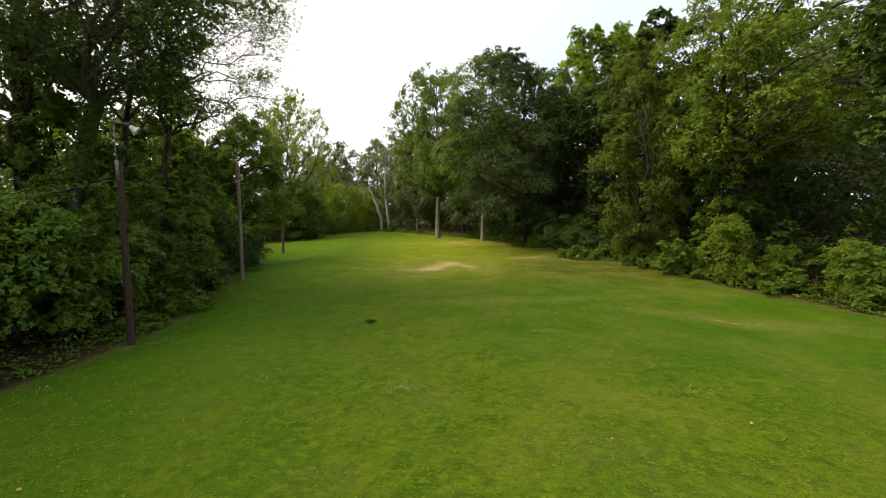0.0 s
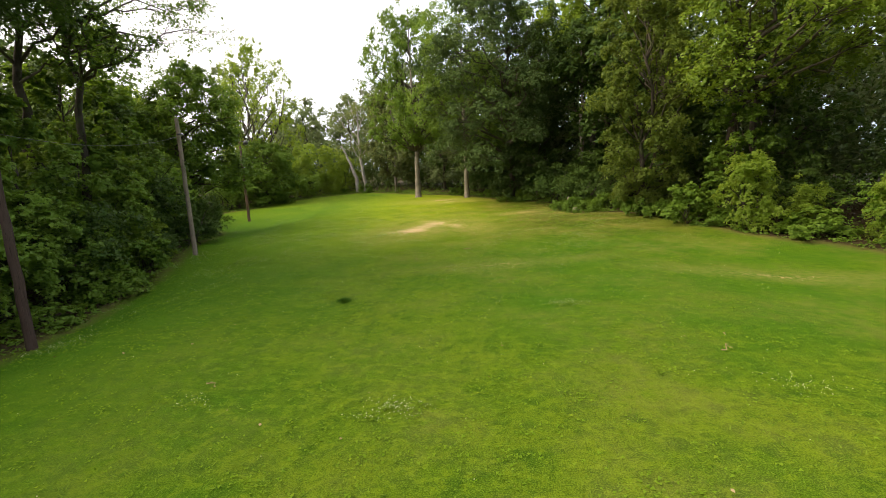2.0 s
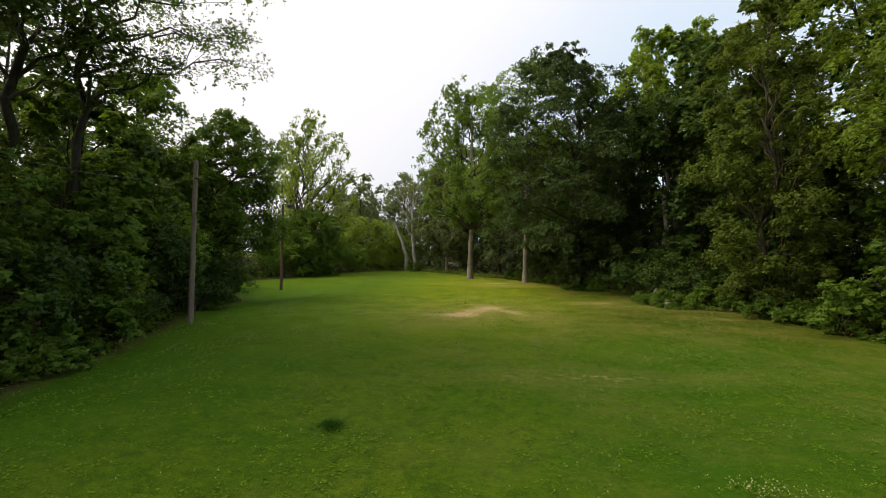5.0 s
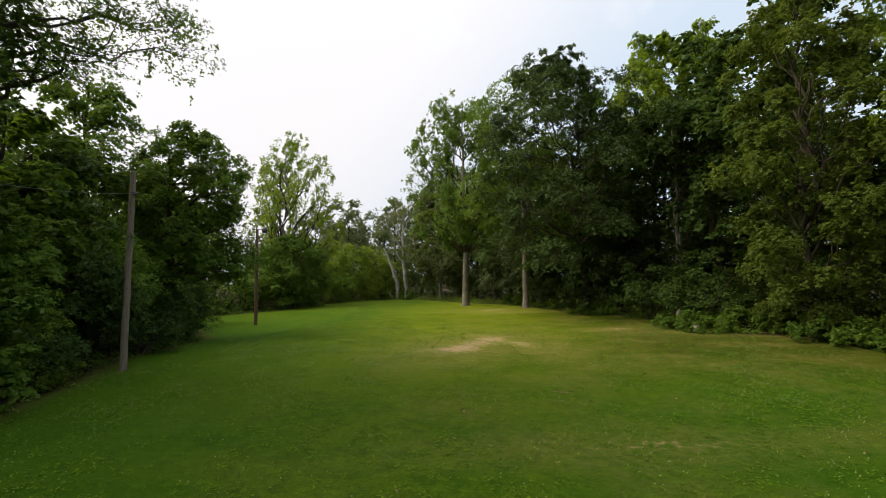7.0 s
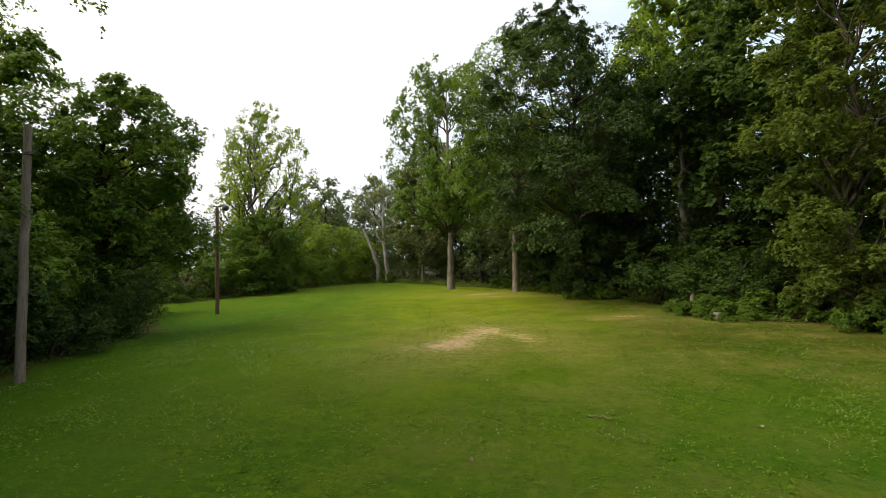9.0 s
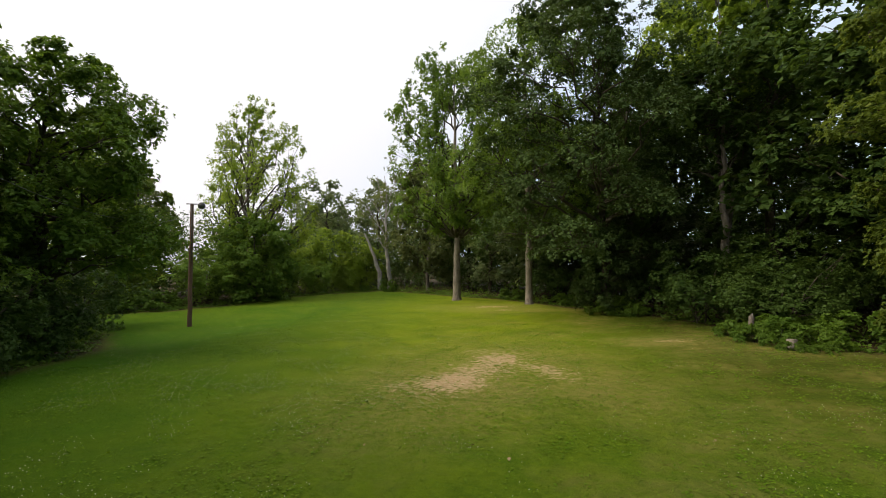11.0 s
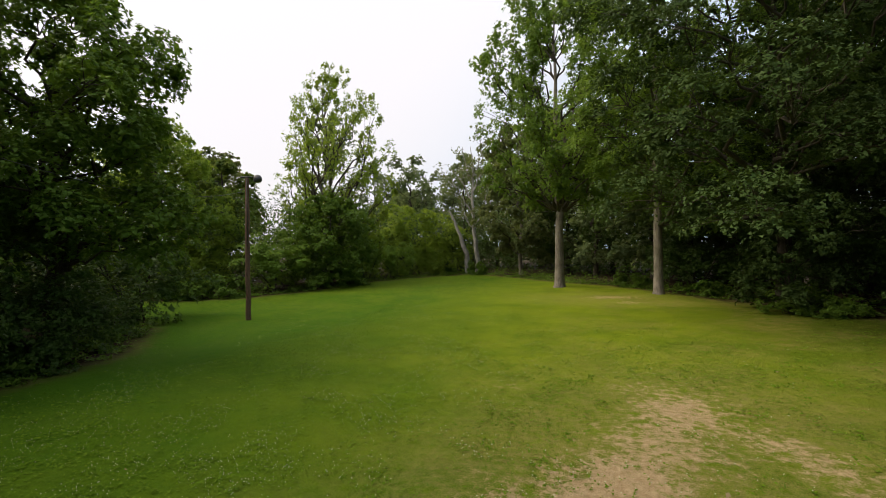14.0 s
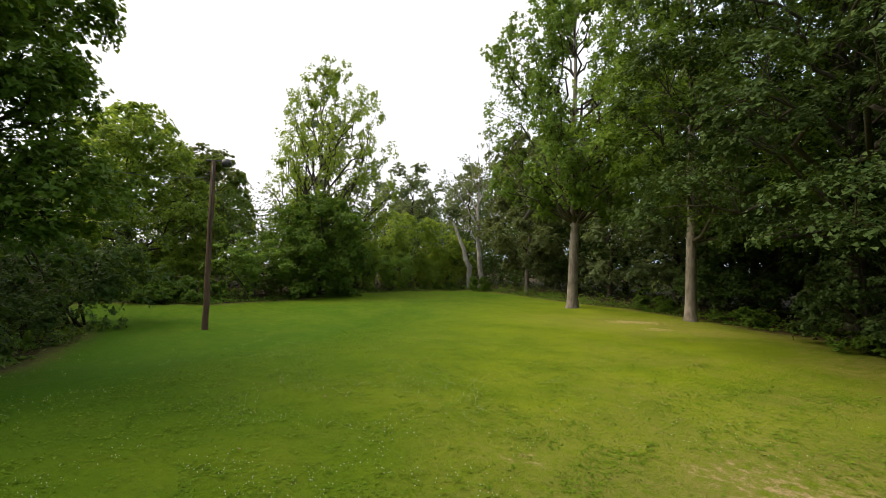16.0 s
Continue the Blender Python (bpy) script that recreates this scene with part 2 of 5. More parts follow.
def lawn_colour(k):
    """Colour of the grass and the worn earth from the place alone; also the grain for relief and how bare it is."""
    p = k.pos()
    flat = k.scaled(p, 1, 1, 0)
    big = k.noise(flat, 0.11, 3.0)
    mid = k.noise(flat, 0.5, 4.0, 0.6)
    patch = k.noise(flat, 2.3, 4.0, 0.65)
    tuft = k.noise(flat, 9.0, 4.0, 0.65)
    blade = k.noise(flat, 48.0, 3.0, 0.7)
    green = k.mix(k.ramp(big, 0.36, 0.64), (0.042, 0.116, 0.004), (0.108, 0.165, 0.006))
    green = k.mix(k.math("MULTIPLY", k.ramp(mid, 0.42, 0.64), 0.7), green, (0.138, 0.186, 0.008))
    green = k.mix(k.math("MULTIPLY", k.ramp(patch, 0.48, 0.62), 0.85), green, (0.042, 0.096, 0.004))
    lush = k.noise(k.scaled(flat, 1.0, 1.35, 0), 3.4, 4.0, 0.7)
    green = k.mix(k.math("MULTIPLY", k.ramp(lush, 0.5, 0.62), 0.7), green, (0.150, 0.222, 0.008))
    green = k.mix(k.math("MULTIPLY", k.ramp(tuft, 0.5, 0.68), 0.6), green, (0.026, 0.074, 0.003))
    green = k.mix(k.math("MULTIPLY", k.ramp(blade, 0.5, 0.68), 0.65), green, (0.170, 0.256, 0.024))
    green = k.mix(k.math("MULTIPLY", k.ramp(blade, 0.52, 0.32), 0.7), green, (0.014, 0.038, 0.003))
    sep = k.n("ShaderNodeSeparateXYZ", Vector=p)
    far = k.ramp(sep.outputs["Y"], 18.0, 32.0)
    thin = k.noise(flat, 0.32, 5.0, 0.65)
    dry_m = k.math("MULTIPLY", k.ramp(thin, 0.44, 0.64), k.ramp(patch, 0.32, 0.58))
    side = k.ramp(sep.outputs["X"], -9.0, 2.0, 0.1, 1.0)
    dry_m = k.math("MULTIPLY", k.math("MULTIPLY", k.math("MULTIPLY", dry_m, 0.8), side), k.math("ADD", k.math("MULTIPLY", far, 0.55), 0.28))
    # greener grass to the west, with shade of the woods mixed into its colour
    green = k.mix(k.math("MULTIPLY", k.math("MULTIPLY", k.ramp(sep.outputs["X"], 0.0, -9.0), k.ramp(sep.outputs["Y"], 52.0, 34.0)), 0.75), green, (0.040, 0.120, 0.004))
    # a lush clover-rich stretch
    lush = k.math("MULTIPLY", k.ramp(sep.outputs["X"], -3.0, 2.0), k.math("MULTIPLY", k.ramp(sep.outputs["Y"], 9.0, 15.0), k.ramp(sep.outputs["Y"], 29.0, 23.0)))
    green = k.mix(k.math("MULTIPLY", lush, k.ramp(mid, 0.3, 0.6, 0.75, 0.45)), green, (0.044, 0.124, 0.005))
    # brownish turf along the eastern side, darkened by the woods' shade put into its colour
    east = k.math("MULTIPLY", k.ramp(sep.outputs["X"], -2.5, 4.0), k.ramp(sep.outputs["Y"], 24.0, 31.0))
    green = k.mix(k.math("MULTIPLY", east, k.ramp(mid, 0.3, 0.6, 0.5, 0.8)), green, (0.066, 0.072, 0.011))
    # the field's middle is yellower than its rims; its brighter light is painted in too
    middle = k.math("MULTIPLY", k.ramp(sep.outputs["X"], -15.0, -6.0), k.ramp(sep.outputs["X"], 5.0, -1.5))
    middle = k.math("MULTIPLY", middle, k.math("MULTIPLY", k.ramp(sep.outputs["Y"], 19.0, 36.0), k.ramp(mid, 0.3, 0.6, 0.5, 0.9)))
    green = k.mix(middle, green, (0.200, 0.255, 0.011))
    green = k.mix(dry_m, green, (0.27, 0.225, 0.06))
    bare = halo = None
    ragged = k.math("ADD", k.math("MULTIPLY", k.noise(flat, 1.2, 6.0, 0.72), 2.2), k.math("MULTIPLY", k.noise(flat, 7.0, 5.0, 0.75), 2.6))
    for x, y, a, b, turn, s in BARE:
        mp = k.t.nodes.new("ShaderNodeMapping")
        mp.vector_type = "TEXTURE"
        mp.inputs["Location"].default_value = (x, y, 0)
        mp.inputs["Rotation"].default_value = (0, 0, radians(turn))
        mp.inputs["Scale"].default_value = (a, b, 1)
        k.t.links.new(flat, mp.inputs["Vector"])
        ln = k.t.nodes.new("ShaderNodeVectorMath")
        ln.operation = "LENGTH"
        k.t.links.new(mp.outputs[0], ln.inputs[0])
        d = k.math("ADD", ln.outputs["Value"], k.math("MULTIPLY", k.math("SUBTRACT", ragged, 2.4), 0.6))
        m = k.math("SUBTRACT", k.math("MULTIPLY", k.ramp(d, 1.6, 0.3, 0.0, 1.25), s), 0.12)
        bare = m if bare is None else k.math("MAXIMUM", bare, m)
        w = k.math("MULTIPLY", k.ramp(d, 4.2, 1.0), s)
        halo = w if halo is None else k.math("MAXIMUM", halo, w)
    broken = k.noise(flat, 5.0, 5.0, 0.72)
    bare = k.ramp(k.math("ADD", bare, k.math("ADD", k.math("MULTIPLY", k.math("SUBTRACT", broken, 0.5), 2.6), k.math("MULTIPLY", k.math("SUBTRACT", blade, 0.5), 1.6))), 0.46, 0.92)
    thin_m = k.math("MULTIPLY", k.math("MULTIPLY", halo, 0.85), k.ramp(k.math("ADD", broken, k.math("MULTIPLY", k.math("SUBTRACT", blade, 0.5), 0.8)), 0.36, 0.6))
    green = k.mix(thin_m, green, (0.29, 0.245, 0.075))
    soil = k.mix(k.ramp(tuft, 0.35, 0.65), (0.42, 0.29, 0.15), (0.56, 0.41, 0.23))
    soil = k.mix(k.math("MULTIPLY", k.ramp(blade, 0.52, 0.68), 0.6), soil, (0.17, 0.14, 0.05))
    lawn = k.mix(bare, green, soil)
    return lawn, patch, tuft, blade, bare


def ground_material():
    k = Nodes("lawn_and_forest_floor")
    lawn, patch, tuft, blade, bare = lawn_colour(k)
    litter = k.mix(k.ramp(tuft, 0.35, 0.65), (0.020, 0.014, 0.008), (0.075, 0.052, 0.028))
    litter = k.mix(k.math("MULTIPLY", k.ramp(patch, 0.5, 0.65), 0.6), litter, (0.020, 0.035, 0.010))
    at = k.n("ShaderNodeAttribute")
    at.attribute_name = "lawn"
    edge = k.math("ADD", at.outputs["Fac"], k.math("MULTIPLY", k.math("SUBTRACT", patch, 0.5), 1.6))
    # worn brownish rim where mowing stops
    rim = k.mix(k.ramp(edge, 0.9, 0.1, 0.0, 0.65), lawn, (0.125, 0.105, 0.035))
    col = k.mix(k.ramp(edge, -0.35, 0.35), litter, rim)
    h = k.math("ADD", k.math("MULTIPLY", tuft, 1.0), k.math("MULTIPLY", blade, 0.6))
    b = k.n("ShaderNodeBsdfPrincipled", **{"Base Color": col, "Roughness": 0.85, "Normal": k.bump(h, 1.0, 0.06)})
    b.inputs["Specular IOR Level"].default_value = 0.04
    return k.finish(b.outputs[0])


def blade_material():
    k = Nodes("grass_blades")
    lawn = lawn_colour(k)[0]
    rnd = k.n("ShaderNodeNewGeometry").outputs["Random Per Island"]
    shade = k.mix(rnd, (0.060, 0.135, 0.005), (0.185, 0.285, 0.022))
    col = k.mix(0.6, lawn, shade)
    p = k.n("ShaderNodeBsdfPrincipled", **{"Base Color": col, "Roughness": 0.7})
    p.inputs["Specular IOR Level"].default_value = 0.1
    tr = k.n("ShaderNodeBsdfTranslucent", Color=col)
    m = k.t.nodes.new("ShaderNodeMixShader")
    m.inputs[0].default_value = 0.3
    k.t.links.new(p.outputs[0], m.inputs[1])
    k.t.links.new(tr.outputs[0], m.inputs[2])
    return k.finish(m.outputs[0])


GROUND_MAT = ground_material()
LEAF_DARK = leaf_material("dark_green_foliage", (0.021, 0.054, 0.008), (0.066, 0.122, 0.017), 0.35, gloss=0.1)
LEAF_MID = leaf_material("mid_green_foliage", (0.042, 0.105, 0.008), (0.115, 0.208, 0.018))
LEAF_OAK = leaf_material("oak_foliage", (0.023, 0.054, 0.010), (0.074, 0.124, 0.025), 0.22, gloss=0.06)
LEAF_LIGHT = leaf_material("yellow_green_foliage", (0.085, 0.175, 0.010), (0.205, 0.315, 0.026), 0.58)
LEAF_BRIGHT = leaf_material("bright_spring_foliage", (0.095, 0.185, 0.014), (0.205, 0.310, 0.032), 0.6)
LEAF_SPRAY = leaf_material("fresh_shrub_foliage", (0.045, 0.110, 0.010), (0.150, 0.255, 0.028), 0.45)
LEAF_EDGE = leaf_material("edge_shrub_foliage", (0.058, 0.140, 0.012), (0.190, 0.320, 0.036), 0.5)
LEAF_LIME = leaf_material("lime_green_foliage", (0.058, 0.125, 0.008), (0.160, 0.250, 0.020), 0.42)
LEAF_OLIVE = leaf_material("olive_foliage", (0.050, 0.102, 0.011), (0.130, 0.192, 0.024), 0.5)
LEAF_PALE = leaf_material("pale_grey_green_foliage", (0.062, 0.100, 0.022), (0.145, 0.190, 0.050), 0.5)
# pale, bluish leaves: the haze of distance is put into their colour
LEAF_HAZED = leaf_material("haze_tinted_foliage", (0.070, 0.120, 0.036), (0.150, 0.212, 0.070), 0.5)
BARK_GREY = bark_material("grey_bark", (0.095, 0.080, 0.066), (0.245, 0.212, 0.178), 0.2)
BARK_BROWN = bark_material("brown_bark", (0.020, 0.016, 0.012), (0.060, 0.048, 0.036), 0.5)
# limbs darker than the grey trunks: the crown's shade put into the colour
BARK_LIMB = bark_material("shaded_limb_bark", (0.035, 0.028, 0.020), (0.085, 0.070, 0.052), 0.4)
BARK_PALE = bark_material("weathered_pale_bark", (0.17, 0.155, 0.135), (0.38, 0.355, 0.32))
POLE_BROWN = wood_pole_material("creosoted_pole_wood", (0.030, 0.018, 0.014), (0.070, 0.042, 0.031), (0.055, 0.038, 0.030))
POLE_RED = wood_pole_material("reddish_pole_wood", (0.075, 0.043, 0.028), (0.170, 0.102, 0.066), (0.125, 0.078, 0.054))
POLE_GREY = wood_pole_material("weathered_grey_pole_wood", (0.13, 0.100, 0.074), (0.27, 0.214, 0.162), (0.20, 0.155, 0.115))
GALV = metal_material("galvanised_steel", (0.15, 0.15, 0.145), 0.6, 0.3)
ALU = metal_material("spun_aluminium", (0.62, 0.63, 0.63), 0.4, 0.6)
DARK_METAL = metal_material("dark_painted_metal", (0.06, 0.06, 0.06), 0.5, 0.3)
CABLE = metal_material("grey_cable_sheath", (0.09, 0.09, 0.09), 0.55, 0.0)
CERAMIC = plain_material("glazed_insulator", (0.09, 0.085, 0.08), (0.15, 0.14, 0.13), 8.0, 0.25)
GLASS_LAMP = plain_material("frosted_lamp_glass", (0.62, 0.63, 0.64), (0.72, 0.72, 0.72), 9.0, 0.2)
STUMP_TOP = plain_material("cut_stump_wood", (0.15, 0.125, 0.09), (0.27, 0.23, 0.175), 12.0)
FLOWER = plain_material("white_clover_flower", (0.44, 0.46, 0.25), (0.62, 0.62, 0.42), 20.0)
STRAW = plain_material("dead_leaf_and_twig", (0.17, 0.12, 0.055), (0.36, 0.27, 0.14), 9.0)
GRASS_BLADE = blade_material()
TUSSOCK = leaf_material("dark_tussock_grass", (0.028, 0.082, 0.006), (0.055, 0.140, 0.012), 0.3, gloss=0.05)
CLOVER_LEAF = leaf_material("clover_leaf", (0.080, 0.172, 0.006), (0.138, 0.238, 0.012), 0.35, gloss=0.03)


# ---------------------------------------------------------------- building helpers
def add_mesh(name, verts, faces, mats, parent=None, smooth=False, index=None):
    """One mesh object from arrays; faces all have the same count of corners."""
    verts, faces = np.asarray(verts, np.float32), np.asarray(faces, np.int32)
    me = bpy.data.meshes.new(name)
    n = faces.shape[1]
    me.vertices.add(len(verts))
    me.vertices.foreach_set("co", verts.ravel())
    me.loops.add(faces.size)
    me.loops.foreach_set("vertex_index", faces.ravel())
    me.polygons.add(len(faces))
    me.polygons.foreach_set("loop_start", np.arange(0, faces.size, n, dtype=np.int32))
    me.polygons.foreach_set("loop_total", np.full(len(faces), n, np.int32))
    if index is not None:
        me.polygons.foreach_set("material_index", np.asarray(index, np.int32))
    if smooth:
        me.polygons.foreach_set("use_smooth", np.ones(len(faces), bool))
    me.update(calc_edges=True)
    for m in mats if isinstance(mats, (list, tuple)) else [mats]:
        me.materials.append(m)
    ob = new(name, me)
    if parent:
        ob.parent = parent
    return ob


def part(name, bm, material, parent, label="", smooth=True):
    me = bpy.data.meshes.new(name)
    if smooth:
        for f in bm.faces:
            f.smooth = True
    bm.to_mesh(me)
    bm.free()
    me.materials.append(material)
    ob = new(name, me)
    ob.parent = parent
    return tagged(ob, label)


def tube_rings(points, radii, sides, rs=None, rough=0.0):
    """A tapered tube along points, as vertices and quads, closed at the far end by its taper."""
    pts = np.asarray(points, float)
    d = np.gradient(pts, axis=0)
    d /= np.linalg.norm(d, axis=1, keepdims=True) + 1e-9
    ref = np.where(np.abs(d[:, 2:3]) > 0.9, [[1.0, 0, 0]], [[0, 0, 1.0]])
    u = np.cross(d, ref)
    u /= np.linalg.norm(u, axis=1, keepdims=True) + 1e-9
    w = np.cross(d, u)
    a = np.linspace(0, 2 * np.pi, sides, endpoint=False)
    rad = np.asarray(radii)[:, None] * np.ones(sides)
    if rs is not None and rough:
        rad = rad * (1 + rough * rs.uniform(-1, 1, rad.shape))
    v = pts[:, None] + rad[..., None] * (np.cos(a)[None, :, None] * u[:, None] + np.sin(a)[None, :, None] * w[:, None])
    i = np.arange(len(pts) - 1)[:, None] * sides
    j, k = np.arange(sides)[None], (np.arange(sides)[None] + 1) % sides
    f = np.stack([i + j, i + k, i + sides + k, i + sides + j], -1).reshape(-1, 4)
    return v.reshape(-1, 3), f


class Wood:
    """Collects tubes into one mesh."""

    def __init__(self):
        self.v, self.f, self.n = [], [], 0

    def tube(self, points, radii, sides, rs=None, rough=0.0):
        v, f = tube_rings(points, radii, sides, rs, rough)
        self.v.append(v)
        self.f.append(f + self.n)
        self.n += len(v)

    def put(self, name, mat, parent):
        return add_mesh(name, np.concatenate(self.v), np.concatenate(self.f), mat, parent, smooth=True)


def leaf_arrays(pos, out, length, rs, width=0.55, up=0.6, droop=0.25, corners=3, loose=0.4):
    """One leaf at each place, three-cornered, or four-cornered and folded. out: the way in which its spray faces."""
    n = len(pos)
    nor = rs.normal(0, loose, (n, 3)) + out + [0, 0, up]
    nor /= np.linalg.norm(nor, axis=1, keepdims=True)
    ax = rs.normal(0, 1, (n, 3)) + out * 0.3 - [0, 0, droop]
    ax -= nor * (ax * nor).sum(1, keepdims=True)
    ax /= np.linalg.norm(ax, axis=1, keepdims=True) + 1e-9
    side = np.cross(nor, ax)
    ln = (length * rs.uniform(0.65, 1.25, n))[:, None]
    base, tip = pos - ax * ln * 0.5, pos + ax * ln * 0.5 - nor * ln * 0.12
    if corners == 3:
        left, right = base + side * ln * width * 0.6, base - side * ln * width * 0.5
        return np.stack([right, tip, left], 1).reshape(-1, 3), np.arange(3 * n).reshape(-1, 3)
    mid = pos - ax * ln * 0.08 + nor * ln * 0.06
    left, right = mid + side * ln * width * 0.5, mid - side * ln * width * 0.5
    v = np.stack([base, right, tip, left], 1).reshape(-1, 3)
    return v, np.arange(4 * n).reshape(-1, 4)


def ball(rs, n):
    """Places in a ball of radius 1, gathered in small sprigs."""
    k = max(1, n // 5)
    d = rs.normal(0, 1, (k, 3))
    d *= (rs.uniform(0.05, 1, k) ** 0.4 / np.linalg.norm(d, axis=1))[:, None]
    return d[rs.randint(0, k, n)] + rs.normal(0, 0.11, (n, 3))


def leaf_spray(rs, n, way, radius, flat, lift=0.9):
    """Leaves of one spray: a ragged, domed pad that faces up and along way. Gives the places and the ways they face."""
    nn = way * 0.6 + np.array([0, 0, lift])
    nn /= np.linalg.norm(nn)
    a = np.cross(nn, (0.3, 0.9, 0.1) if abs(nn[0]) > 0.5 else (0.9, 0.3, 0.1))
    a /= np.linalg.norm(a)
    b = np.cross(nn, a)
    k = max(2, n // 4)
    th = rs.uniform(0, 2 * np.pi, k)
    r = np.sqrt(rs.uniform(0.0, 1, k)) * (1 + 0.38 * np.cos(rs.randint(2, 5) * th + rs.uniform(0, 6.28)))
    pick = rs.randint(0, k, n)
    th, r = th[pick] + rs.normal(0, 0.10, n), r[pick] + rs.normal(0, 0.09, n)
    h = rs.normal(0, 0.5 * flat, k)[pick] + rs.normal(0, 0.07, n) - 0.34 * r * r
    u, w = r * np.cos(th), r * np.sin(th)
    radial = u[:, None] * a + w[:, None] * b
    return radius * (radial + h[:, None] * nn), nn * 0.75 + radial * 0.55


def profile(kind, u):
    """Crown radius, 0 to 1, at the share u of the crown's height."""
    u = np.clip(u, 0, 1)
    if kind == "column":
        return np.clip(1.15 * (1 - u) ** 0.55 * (0.55 + u * 1.6), 0.0, 1.0)
    if kind == "spread":
        return np.sqrt(np.clip(1 - (1.35 * (u - 0.42)) ** 2 * 1.6, 0.03, 1))
    return np.sqrt(np.clip(1 - (2 * u - 0.85) ** 2 / 1.33, 0.03, 1))


def bend(a, b, rs, steps, sag, wander):
    """A curved way from a to b that first rises, then leans over."""
    t = np.linspace(0, 1, steps)[:, None]
    p = a + (b - a) * t
    p[:, 2] += (np.sin(np.pi * t) * sag)[:, 0]
    w = rs.normal(0, wander, (steps, 3))
    w[0] = w[-1] = 0
    return p + w * np.sin(np.pi * t)


def ground_z(x, y):
    """Height of the nearly level field."""
    x, y = np.asarray(x, float), np.asarray(y, float)
    s = lambda v, a, b: np.clip((v - a) / (b - a), 0, 1) ** 2 * (3 - 2 * np.clip((v - a) / (b - a), 0, 1))  # noqa: E731
    z = 0.28 * s(y, 38, 60) - 0.5 * s(-x, 7, 11) * (1 - s(y, 14, 28)) - 0.22 * s(-x, 12, 18) * s(y, 28, 36) * (1 - s(y, 42, 50)) - 0.32 * s(x, 6, 12) * (1 - s(y, 22, 34)) + 0.15 * s(x, 0, 6) * s(y, 27, 36) * (1 - s(y, 44, 56))
    return z + 0.035 * np.sin(x * 0.7 + 1.3 * np.sin(y * 0.31)) * np.cos(y * 0.53 + 0.4) + 0.02 * np.sin(1.9 * x + 0.8 * y)


